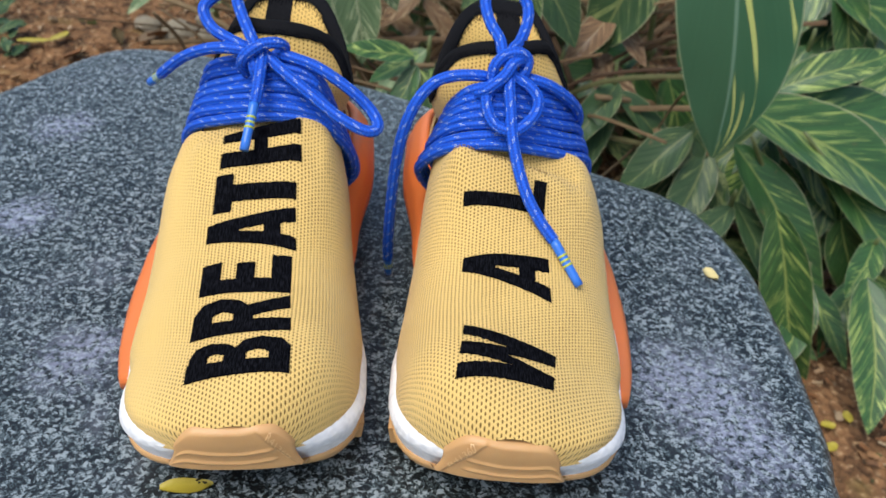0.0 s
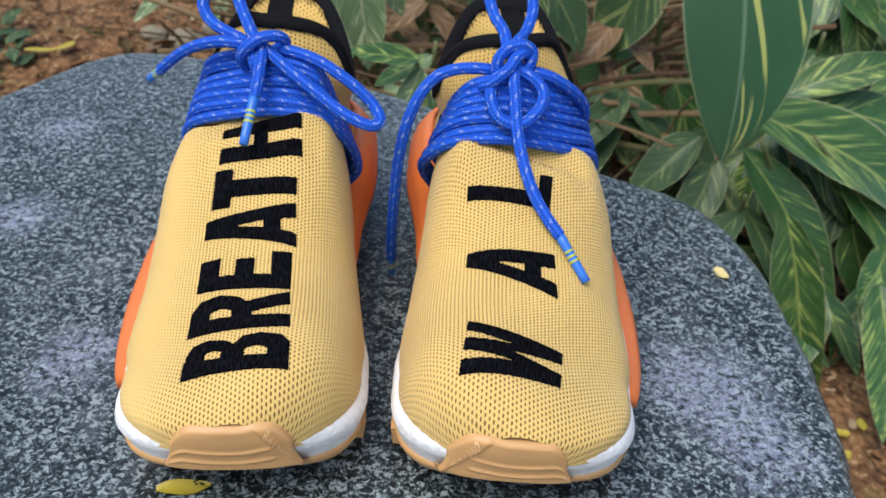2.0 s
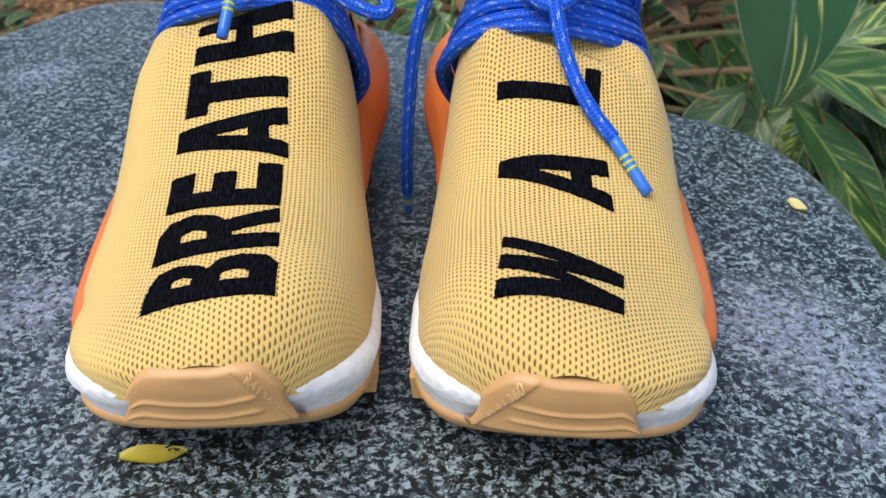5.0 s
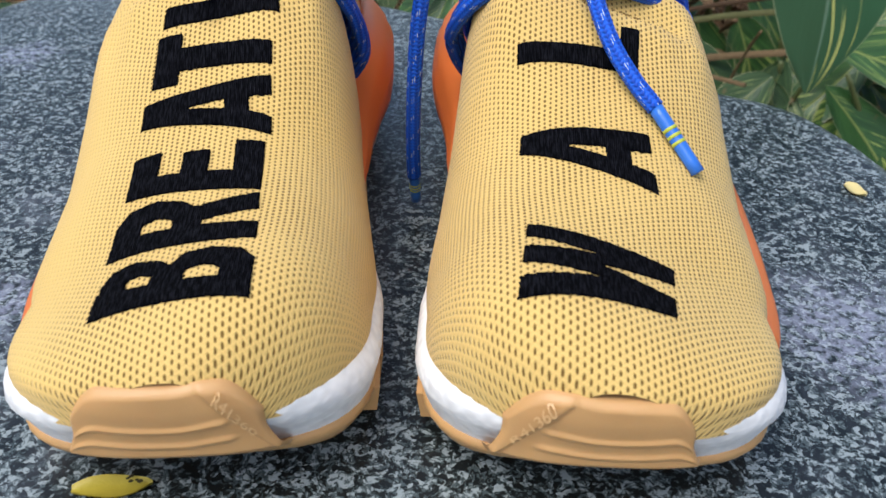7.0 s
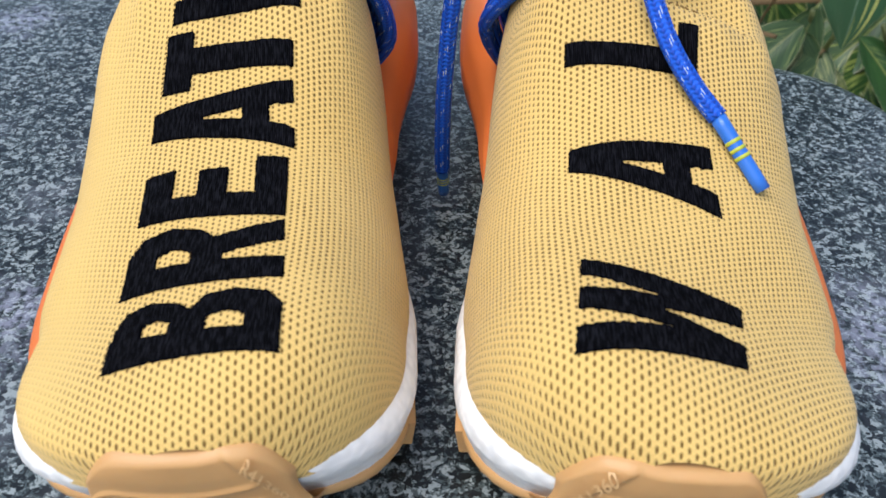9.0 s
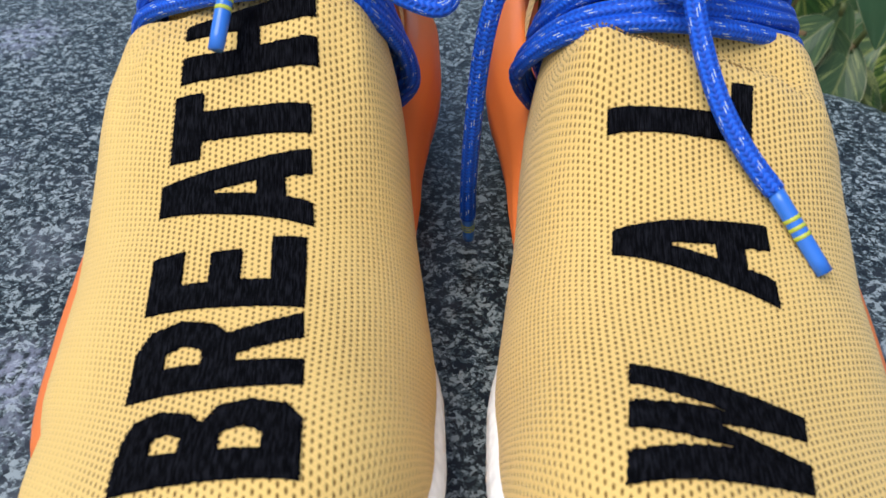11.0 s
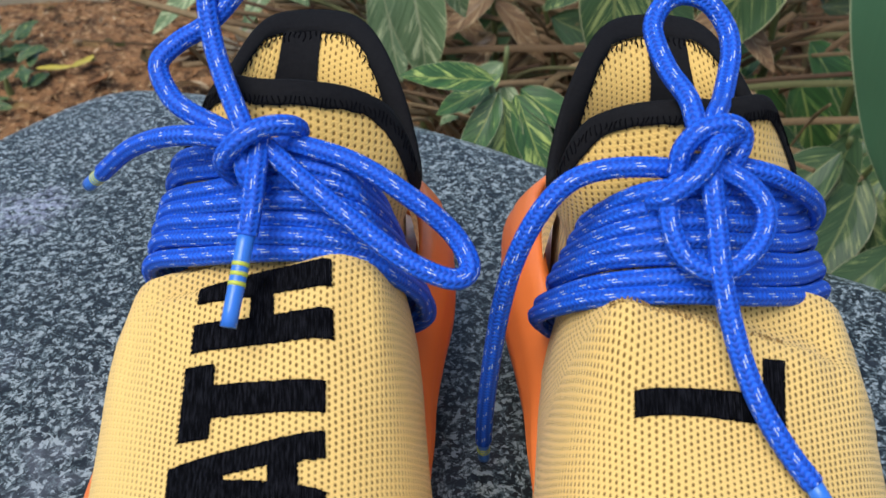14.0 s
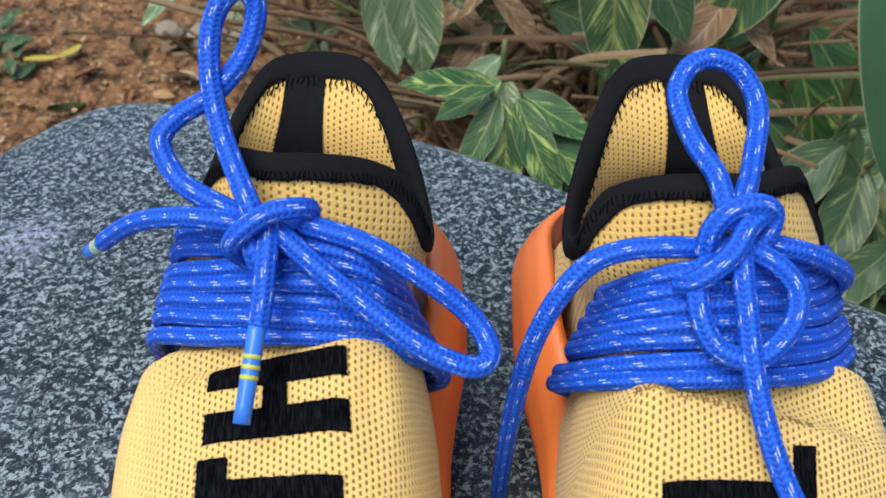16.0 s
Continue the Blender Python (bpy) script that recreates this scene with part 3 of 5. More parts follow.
GLYPHS = {
    "B": [[(0, 0), (0, 1), (0.55, 0.99), (0.78, 0.93), (0.86, 0.78), (0.80, 0.60), (0.68, 0.53), (0.9, 0.46), (1.0, 0.28), (0.95, 0.08), (0.75, 0)], [(0.36, 0.64), (0.36, 0.80), (0.52, 0.80), (0.58, 0.72), (0.52, 0.64)], [(0.36, 0.2), (0.36, 0.42), (0.56, 0.42), (0.64, 0.31), (0.56, 0.2)]],
    "R": [[(0, 0), (0, 1), (0.62, 1.0), (0.86, 0.92), (0.95, 0.72), (0.88, 0.52), (0.74, 0.44), (1.0, 0.0), (0.66, 0.0), (0.46, 0.38), (0.36, 0.38), (0.36, 0.0)], [(0.36, 0.58), (0.36, 0.80), (0.54, 0.80), (0.62, 0.69), (0.54, 0.58)]],
    "E": [[(0, 0), (0, 1), (0.95, 1.0), (0.95, 0.78), (0.40, 0.78), (0.40, 0.61), (0.86, 0.61), (0.86, 0.40), (0.40, 0.40), (0.40, 0.22), (1.0, 0.22), (1.0, 0)]],
    "A": [[(0, 0), (0, 1), (1, 1), (1, 0), (0.69, 0), (0.66, 0.17), (0.36, 0.17), (0.33, 0)], [(0.39, 0.36), (0.64, 0.36), (0.55, 0.64), (0.46, 0.64)]],
    "T": [[(0.28, 0), (0.28, 0.78), (0, 0.78), (0, 1), (1, 1), (1, 0.78), (0.72, 0.78), (0.72, 0)]],
    "H": [[(0, 0), (0, 1), (0.36, 1), (0.36, 0.6), (0.64, 0.6), (0.64, 1), (1, 1), (1, 0), (0.64, 0), (0.64, 0.42), (0.36, 0.42), (0.36, 0)]],
    "W": [[(0.0, 1), (0.24, 1), (0.35, 0.45), (0.43, 1), (0.66, 1), (0.73, 0.46), (0.82, 1), (1.0, 1), (1.0, 0), (0.68, 0), (0.56, 0.52), (0.37, 0), (0.0, 0)]],
    "L": [[(0, 0), (0, 1), (0.46, 1), (0.46, 0.15), (1.0, 0.15), (1.0, 0)]],
}


def inside(loops, x, y):
    odd = False
    for loop in loops:
        for i, (x1, y1) in enumerate(loop):
            x0, y0 = loop[i - 1]
            if (y0 > y) != (y1 > y) and x < (x1 - x0) * (y - y0) / (y1 - y0) + x0:
                odd = not odd
    return odd


def build_letter(shoe, flip, glyph, corners, n=64):
    """Embroidery that follows the knit; the corners are baseline and top of the stem side, then of the other side."""
    (ax, ay), (bx, by), (cx, cy), (dx, dy) = corners
    loops = GLYPHS[glyph]
    index, verts, uvs, faces = {}, [], [], []

    def spot(i, j):
        if (i, j) not in index:
            s, t = i / n, j / n
            wob = 0.010 * noise.noise((s * 26, t * 26, ord(glyph))) + 0.013 * noise.noise((s * 80, t * 80, ord(glyph)))
            s, t = s + wob, t + 0.008 * noise.noise((s * 34, t * 34, 9)) + 0.010 * noise.noise((s * 90, t * 90, 4))
            x = (ax * (1 - t) + bx * t) * (1 - s) + (cx * (1 - t) + dx * t) * s
            y = (ay * (1 - t) + by * t) * (1 - s) + (cy * (1 - t) + dy * t) * s
            a = math.asin(min(1.0, (abs(x) / knit_half(y, x * flip > 0)) ** 1.25)) * 2 / math.pi
            p = vamp_point(math.copysign(a, x), y, flip)
            index[i, j] = len(verts)
            verts.append(p)
            uvs.append((x, y))
        return index[i, j]
    for i in range(n):
        for j in range(n):
            if inside(loops, (i + 0.5) / n, (j + 0.5) / n):
                faces.append((spot(i, j), spot(i + 1, j), spot(i + 1, j + 1), spot(i, j + 1)))
    count = {}
    for q in faces:
        for k in range(4):
            e = (q[k], q[(k + 1) % 4])
            count[e] = count.get(e, 0) + 1
    # a soft raised edge: rim vertices stay low
    rimset = {v for e in count if (e[1], e[0]) not in count for v in e}
    lifted = [p + Vector((0, -0.0004, 0.0009 if i not in rimset else 0.00045)) for i, p in enumerate(verts)]
    base = len(lifted)
    low = [p + Vector((0, 0.0003, -0.0007)) for p in verts]
    walls = [(e[1], e[0], base + e[0], base + e[1]) for e in count if (e[1], e[0]) not in count]
    me = mesh_of("letter", lifted + low, faces + walls, uvs + uvs)
    part("letter", me, THREAD, shoe, "black embroidered letter " + glyph)


def toe_front(x, z, flip):
    """Station of the toe's outside at a height, found by halving."""
    outer = x * flip > 0
    lo, hi = 0.0, 0.06
    for _ in range(30):
        m = 0.5 * (lo + hi)
        w = knit_half(m, outer)
        r = (abs(x) + 0.0008) / max(w, 1e-6)
        top = -1.0 if r >= 1 else lerp_table(BASE, m) + (lerp_table(RIDGE, m) - lerp_table(BASE, m)) * section(r, m) + lean_z(x, m, r, flip)
        if top < z:
            lo = m
        else:
            hi = m
    return hi


def cap_point(s, t, flip, lift=0.0):
    """Toe bumper: s from -1 (outer) to 1 (inner), t from 0 at the bottom to 1 at the top edge."""
    half = (0.0252 if flip < 0 else 0.0292) if s > 0 else (0.0248 if flip < 0 else 0.0208)
    half += 0.0050 - 0.0050 * smooth01((t - 0.35) / 0.55)
    x = -flip * s * half
    top = (0.0522 if flip < 0 else 0.0512) + 0.0016 * smooth01((s - 0.1) / 0.4) + 0.0022 * (1 - s * s) - 0.0105 * (max(0.0, abs(s) - 0.60) / 0.40) ** 2
    z = 0.0120 + (top - 0.0120) * t
    rel = min(0.98, abs(x) / 0.0560)
    d_low = 0.0008 + 0.053 * (1 - (1 - rel ** 2.8) ** (1 / 2.8)) + 0.0165 * max(0.0, (0.030 - z) / 0.0180) ** 1.1
    d_high = toe_front(x, max(z, 0.0465), flip) - 0.0020
    d = d_low + (d_high - d_low) * smooth01((z - 0.032) / 0.016)
    for c in (0.61, 0.76):
        d -= 0.0008 * math.exp(-((t - c + 0.09 * (1 - s * s)) / 0.022) ** 2) * smooth01((0.80 - abs(s + 0.15)) / 0.1) * smooth01((0.36 + 1.15 * (1 - t) - s) / 0.08)
    d -= 0.0009 * smooth01((s - 0.34 - 1.15 * (1 - t)) / 0.05) * smooth01((t - 0.45) / 0.1)
    edge = min(1.0, (1 - abs(s)) / 0.05, (1.0 - t) / 0.05)
    return Vector((x, d + 0.0022 * (1 - edge) ** 2 - lift, z))


def build_cap(shoe, flip):
    rows = [[cap_point(-1 + 2 * j / 64, i / 80, flip) for j in range(65)] for i in range(81)]
    lip = [p + Vector((0, 0.004, -0.0004)) for p in rows[-1]]
    deep = [p + Vector((0, 0.013, -0.004)) for p in rows[-1]]
    v, f, _ = grid(rows + [lip, deep])
    cap = part("toe_bumper", mesh_of("toe_bumper", v, f), GUM, shoe, "gum rubber toe bumper with raised lines")
    # moulded code on the inner end of the bumper
    curve = bpy.data.curves.new("code", "FONT")
    curve.body, curve.size, curve.extrude, curve.align_x, curve.align_y = "R41360", 1.0, 0.0, "CENTER", "CENTER"
    probe = bpy.data.objects.new("code", curve)
    me = bpy.data.meshes.new_from_object(probe)
    bpy.data.objects.remove(probe)
    for vert in me.vertices:
        turn = radians(-38 * (-flip))
        a, b = vert.co.x * 0.128, vert.co.y * 0.160
        px, pz = a * math.cos(turn) - b * math.sin(turn), a * math.sin(turn) + b * math.cos(turn)
        s, t = 0.725 - flip * px, 0.835 + pz
        vert.co = cap_point(max(-0.99, min(0.99, s)), max(0.0, min(0.98, t)), flip, 0.0020)
    me.update()
    part("moulded_code", me, GUM_PALE, cap, "raised code R41360 in gum rubber")


GUM_PALE = plain("gum_rubber_raised", (0.74, 0.46, 0.21), 0.4, 0.05)

RIM_SIDE = 0.110


SOCK = {"side": 1.0, "front": 0.184, "slope": 0.9, "tuck": 0.0}


def rim_z(theta):
    """Height of the collar's edge: high in front and at the heel, lower in front on the inner side."""
    c, s = math.cos(theta), math.sin(theta)
    if c > 0:
        return RIM_SIDE + 0.043 * smooth01(1.04 * c) ** 0.8 - 0.005 * smooth01(s * SOCK["side"] / 0.8) * smooth01(c / 0.4)
    return RIM_SIDE + 0.0285 * smooth01((-c - 0.04) / 0.92)


def sock_shift(z):
    """The ankle stands over the inner side of the sole."""
    return 0.0075 * smooth01((z - 0.100) / 0.045)


def sock_point(theta, z, inset=0.0):
    """The ankle sock: theta 0 in front, pi at the heel."""
    c, s = math.cos(theta), math.sin(theta)
    front = SOCK["front"] - (0.150 - max(z, 0.119)) * SOCK["slope"] + 0.25 * max(0.0, 0.119 - z) + inset
    back = lerp_table([(0.03, 0.298), (0.06, 0.300), (0.085, 0.276), (0.105, 0.256), (0.122, 0.257), (0.132, 0.267), (0.140, 0.286)], z) - inset
    w = lerp_table([(0.03, 0.0405), (0.07, 0.0415), (0.10, 0.0410), (0.125, 0.0405), (0.155, 0.0370)], z) - inset
    front = min(front, back - 0.03)
    w *= 1 - 0.03 * smooth01((z - 0.09) / 0.035) * smooth01(0.2 - c)
    n = 2.4 - 0.3 * smooth01(0.5 + 1.2 * c) - 0.45 * smooth01(-0.3 - c) * smooth01((z - 0.11) / 0.02)
    mid, a = 0.5 * (front + back), 0.5 * (back - front)
    shift = sock_shift(z) * SOCK["side"] * (0.90 + 0.10 * smooth01(0.6 + c))
    if s * SOCK["side"] < 0:
        shift += SOCK["tuck"] * SOCK["side"] * abs(s) ** 2 * smooth01((z - 0.085) / 0.02)
    else:
        shift += 0.0055 * SOCK["side"] * s ** 4 * smooth01((z - 0.085) / 0.02)
    return Vector((shift + w * math.copysign(abs(s) ** (2 / n), s), mid - a * math.copysign(abs(c) ** (2 / n), c), z))


def build_sock(shoe, flip):
    SOCK.update(side=-flip, front=0.184 if flip < 0 else 0.177, slope=0.68 if flip < 0 else 0.50, tuck=0.008 if flip < 0 else 0.0085)
    thetas = [2 * math.pi * k / 96 for k in range(97)]

    def sleeve(inset, depth_top, z0, n=16):
        rows, uvs = [], []
        for i in range(n + 1):
            rows.append([sock_point(t, z0 + (rim_z(t) - depth_top - z0) * i / n, inset) for t in thetas])
            uvs.append([((t - math.pi) * 0.042, (z0 + (rim_z(t) - z0) * i / n) * 1.6) for t in thetas])
        return grid(rows, uvs)
    v, f, uv = sleeve(0.0, 0.004, 0.03)
    part("sock", mesh_of("sock", v, f, uv), KNIT_COARSE, shoe, "yellow knitted ankle sock")
    v, f, uv = sleeve(0.0032, 0.004, 0.05)
    part("lining", mesh_of("lining", v, [q[::-1] for q in f], uv), KNIT_COARSE, shoe, "yellow knitted lining")
    # binding over the rim: outside, lip, inside
    prof = [(-0.0005, 0.0044), (-0.0011, 0.0042), (-0.0013, 0.0032), (-0.0013, 0.0018), (-0.0010, 0.0006), (0.0006, -0.0008), (0.0020, -0.0006), (0.0036, 0.001), (0.0040, 0.003), (0.0040, 0.0066), (0.0034, 0.0070)]
    rows = []
    for inset, down in prof:
        row = []
        for t in thetas:
            c = math.cos(t)
            wide = 1.1 + 0.9 * smooth01((0.92 - c) / 0.5) if inset < 0 else 1.0 + 0.7 * smooth01((0.4 - c) / 0.4) - 1.2 * smooth01((-c - 0.45) / 0.45)
            jag = 0.0006 * noise.noise((t * 95, down * 100, 0)) if down > 0.0041 else 0
            row.append(sock_point(t, rim_z(t) - down * wide + jag, inset))
        rows.append(row)
    v, f, _ = grid(rows)
    part("collar_binding", mesh_of("collar_binding", v, f), BINDING, shoe, "black stitched binding round the collar")
    # overlock stitches on the front of the binding
    for k in range(64):
        t = -1.15 + 2.3 * k / 63
        c = math.cos(t)
        line = [sock_point(t + 0.010 * math.sin(j + k), rim_z(t) - 0.0022 - (0.0023 + 0.0006 * math.sin(k * 2.3)) * j / 3, -0.00135) for j in range(4)]
        v, f, uv = tube(line, 0.00022, 0.00016, 5)
        part("stitch", mesh_of("stitch", v, f, uv), THREAD, shoe)
    # overlock stitches round the lining of the heel
    for k in range(54):
        t = math.pi - 1.5 + 3.0 * k / 53
        c = math.cos(t)
        edge = 0.0066 * (1.0 + 0.7 * smooth01((0.4 - c) / 0.4) - 1.2 * smooth01((-c - 0.45) / 0.45))
        line = [sock_point(t + 0.010 * math.sin(2 * j + k), rim_z(t) - edge - (0.0016 + 0.0006 * math.sin(k * 1.7)) * j / 3, 0.0041) for j in range(4)]
        v, f, uv = tube(line, 0.00028, 0.00020, 5)
        part("stitch", mesh_of("stitch", v, f, uv), THREAD, shoe)
    # black tape up the inside of the heel
    rows = []
    for i in range(14):
        z = 0.08 + (0.1372 - 0.08) * i / 13
        rows.append([sock_point(math.pi - flip * (0.06 + 0.9 * (z - 0.125)) + (j / 8 - 0.5) * 0.42, z, 0.0042) for j in range(9)])
    v, f, uv = grid(rows)
    part("heel_tape", mesh_of("heel_tape", v, f), BINDING, shoe, "black tape on the lining of the heel")


def build_cage(shoe, flip):
    """Moulded orange side pieces: a long one outside, a shorter one inside that runs round the heel."""
    for outer, d0, d1 in ((True, 0.0565, 0.300), (False, 0.125, 0.300)):
        sgn = (1 if outer else -1) * flip
        rows = []
        n = 44
        for i in range(n + 1):
            d = d0 + (d1 - d0) * i / n
            g = (d - d0) / (d1 - d0)
            hi = 0.0285 + 0.021 * smooth01((d - 0.085) / 0.11) if outer else 0.033 + 0.036 * smooth01(g / 0.55)
            hi -= 0.0 if outer else 0.008 * smooth01((d - 0.22) / 0.07)
            lo = 0.0175 if outer else 0.031
            w = half_width(d, outer) * heel_round(d)
            h, b = lerp_table(RIDGE, min(d, 0.17)), lerp_table(BASE, d)
            row = []
            for k in range(11):
                t = k / 10
                z = lo + (hi - lo) * t
                if outer:
                    q = min(1.0, max(0.0, (hi - b) / (h - b)))
                    top = knit_half(d, True) * (1 - q * q) ** (1 / 2.7) * heel_round(d) + 0.0012
                    x = w + 0.0056 + (top - w - 0.0056) * t ** 2.6
                else:
                    x = w + 0.0030 * smooth01(g / 0.2) - 0.011 * t ** 2.2 * smooth01((d - d0) / 0.06) + 0.002 * math.sin(2.6 * t) * smooth01((g - 0.2) / 0.3)
                x += 0.0010 * math.sin(t * math.pi) - 0.0010 * math.exp(-((t - 0.5 - 0.25 * (g - 0.5)) / 0.06) ** 2)
                row.append(Vector((sgn * x, d + (0.004 * (1 - t) * (1 - g) ** 6 if outer else 0.0), z)))
            inner = [p - Vector((sgn * 0.0040, 0, 0)) for p in row[::-1]]
            rows.append(row + inner)
        v, f, _ = grid(rows, wrap=True, cap=True)
        part("side_cage", mesh_of("side_cage", v, f), ORANGE, shoe, "orange moulded plastic side cage")
    rows = []
    for i in range(25):
        t = -flip * math.pi * (0.48 + 0.47 * i / 24)
        top = sock_point(t, 0.090, -0.0006)
        d = min(top.y, 0.297)
        low = Vector((-flip * (half_width(d, False) * heel_round(d) - 0.0085), d, 0.060 - 0.012 * smooth01((d - 0.20) / 0.07)))
        rows.append([low.lerp(top, k / 5) + Vector((0, 0, 0.004 * math.sin(math.pi * k / 5))) for k in range(6)])
    v, f, _ = grid(rows, [[(0.004 * i, 0.006 * k) for k in range(6)] for i in range(25)])
    part("heel_panel", mesh_of("heel_panel", v, f, _), KNIT_COARSE, shoe, "yellow heel panel above the cage")
    rows = []
    for i in range(21):
        t = math.pi * (0.80 + 0.40 * i / 20)
        rows.append([sock_point(t, 0.034 + 0.05 * k / 6, -0.004 - 0.001 * math.sin(k)) for k in range(7)] + [sock_point(t, 0.034 + 0.05 * k / 6, -0.0005) for k in range(6, -1, -1)])
    v, f, _ = grid(rows, wrap=True, cap=True)
    part("heel_counter", mesh_of("heel_counter", v, f), ORANGE, shoe, "orange moulded heel counter")


LOWEST_WRAP = {
    -1: [(-0.0400, 0.200, 0.050), (-0.0440, 0.190, 0.075), (-0.0385, 0.176, 0.0965), (-0.0180, 0.161, 0.1100), (0.0105, 0.1530, 0.1170), (0.0300, 0.1525, 0.1140), (0.0385, 0.1540, 0.1070), (0.0470, 0.167, 0.088), (0.0490, 0.178, 0.070), (0.0430, 0.188, 0.056)],
    1: [(-0.0420, 0.190, 0.055), (-0.0490, 0.177, 0.072), (-0.0490, 0.1625, 0.088), (-0.0360, 0.1480, 0.1065), (-0.0150, 0.1445, 0.1125), (0.0080, 0.1500, 0.1085), (0.0270, 0.1625, 0.0995), (0.0425, 0.183, 0.086), (0.0460, 0.196, 0.066), (0.0440, 0.203, 0.050)],
}


def wrap_line(i, flip, rng):
    """One turn of lace over the instep; the turns climb towards the ankle and slant over one another."""
    slant, puff = rng.uniform(-0.45, 0.45) if i else 0.0, rng.uniform(0.0002, 0.0022)
    pts = []
    for x, d, z in LOWEST_WRAP[flip]:
        u = min(1.0, abs(x) / 0.05)
        k = i + slant * x / 0.05
        dd, dz = 0.0034 - 0.0015 * u, 0.0037 + 0.0012 * u
        if z < 0.06:
            dz *= 0.6
        bump = puff * (1 - u) + 0.0010 * noise.noise((x * 45, i * 3.7, flip))
        pts.append((x - math.copysign(0.0023 * k * u, x), d + dd * k - bump, z + dz * k + 0.5 * bump))
    return spline(pts, 5)


def build_lace(shoe, flip, name_points, to_local):
    rng = random.Random(5 + flip)
    for i in range(7):
        line = wrap_line(i, flip, rng)
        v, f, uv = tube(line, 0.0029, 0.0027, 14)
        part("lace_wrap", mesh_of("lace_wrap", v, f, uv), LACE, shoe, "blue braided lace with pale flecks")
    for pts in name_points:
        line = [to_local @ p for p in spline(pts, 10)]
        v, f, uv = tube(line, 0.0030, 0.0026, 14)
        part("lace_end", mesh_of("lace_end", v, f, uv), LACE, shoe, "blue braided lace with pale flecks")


def build_aglet(shoe, a, b, to_local, material=None):
    a, b = to_local @ Vector(a), to_local @ Vector(b)
    line = [a.lerp(b, k / 6) for k in range(7)]
    v, f, uv = tube(line, 0.0023, 0.0022, 12, lambda s: 1.06 - 0.08 * s)
    tip = part("aglet", mesh_of("aglet", v, f, uv), material or AGLET, shoe, "blue plastic lace tip with three yellow lines")
    for k in range(3):
        m = 0.34 + 0.10 * k
        v, f, uv = tube([a.lerp(b, m), a.lerp(b, m + 0.045)], 0.00245, 0.00235, 12)
        part("printed_line", mesh_of("printed_line", v, f, uv), AGLET_BAND, tip)


def build_shoe(x, y, yaw, flip, label, letters, cords, aglets):
    shoe = tagged(new("sneaker"), label, "shoe", "pair of sneakers")
    shoe.matrix_world = pose(x, y, 0.0005, 0, 0, yaw)
    to_local = shoe.matrix_world.inverted()
    build_sole(shoe, flip)
    build_vamp(shoe, flip)
    if flip > 0:
        build_seam(shoe, flip)
    build_cap(shoe, flip)
    build_sock(shoe, flip)
    build_cage(shoe, flip)
    for glyph, corners in letters:
        build_letter(shoe, flip, glyph, corners)
    build_lace(shoe, flip, cords, to_local)
    for a, b in aglets:
        build_aglet(shoe, a, b, to_local)
    return shoe


build_shoe(-0.068, 0.235, 4.5, -1, "yellow knitted sneaker with black lettering and blue laces, on the granite", [
    ("B", [(0.0229, 0.0180), (-0.0214, 0.0221), (0.0226, 0.0372), (-0.0220, 0.0466)]),
    ("R", [(0.0221, 0.0420), (-0.0227, 0.0470), (0.0205, 0.0641), (-0.0223, 0.0681)]),
    ("E", [(0.0205, 0.0659), (-0.0216, 0.0704), (0.0199, 0.0877), (-0.0213, 0.0867)]),
    ("A", [(0.0216, 0.0910), (-0.0212, 0.0979), (0.0207, 0.1103), (-0.0211, 0.1059)]),
    ("T", [(0.0208, 0.1097), (-0.0193, 0.1116), (0.0207, 0.1248), (-0.0187, 0.1291)]),
    ("H", [(0.0230, 0.1286), (-0.0174, 0.1322), (0.0221, 0.1463), (-0.0163, 0.1510)]),
], [
    # standing loop
    [(-0.079, 0.402, 0.144), (-0.0998, 0.41, 0.1498), (-0.1076, 0.417, 0.1526), (-0.1109, 0.423, 0.1584), (-0.1058, 0.428, 0.1629), (-0.097, 0.43, 0.1678), (-0.0892, 0.434, 0.175), (-0.0851, 0.438, 0.182), (-0.0836, 0.441, 0.1894), (-0.0869, 0.442, 0.1937), (-0.0918, 0.44, 0.1916), (-0.0956, 0.437, 0.1844), (-0.0961, 0.43, 0.1734), (-0.0924, 0.42, 0.1616), (-0.0827, 0.402, 0.1509), (-0.08, 0.4, 0.146)],
    # free end over the outer side
    [(-0.076, 0.404, 0.141), (-0.090, 0.402, 0.146), (-0.105, 0.406, 0.144), (-0.122, 0.416, 0.134), (-0.138, 0.426, 0.119)],
    # free end down the front
    [(-0.078, 0.402, 0.146), (-0.078, 0.393, 0.141), (-0.0785, 0.386, 0.134), (-0.0795, 0.381, 0.128)],
    # long side loop
    [(-0.078, 0.402, 0.145), (-0.065, 0.393, 0.138), (-0.052, 0.386, 0.131), (-0.037, 0.379, 0.123), (-0.024, 0.377, 0.118), (-0.0190, 0.381, 0.119), (-0.0235, 0.389, 0.124), (-0.035, 0.393, 0.133), (-0.052, 0.399, 0.141), (-0.070, 0.404, 0.144)],
    # knot
    [(-0.086, 0.402, 0.133), (-0.088, 0.397, 0.141), (-0.084, 0.396, 0.1475), (-0.077, 0.399, 0.151), (-0.070, 0.402, 0.1505), (-0.068, 0.407, 0.146), (-0.073, 0.409, 0.141)],
    [(-0.083, 0.403, 0.146), (-0.082, 0.396, 0.141), (-0.080, 0.395, 0.135), (-0.078, 0.399, 0.132)],
], [((-0.0795, 0.382, 0.129), (-0.0822, 0.3613, 0.1122)), ((-0.136, 0.425, 0.1205), (-0.1460, 0.430, 0.1115))])

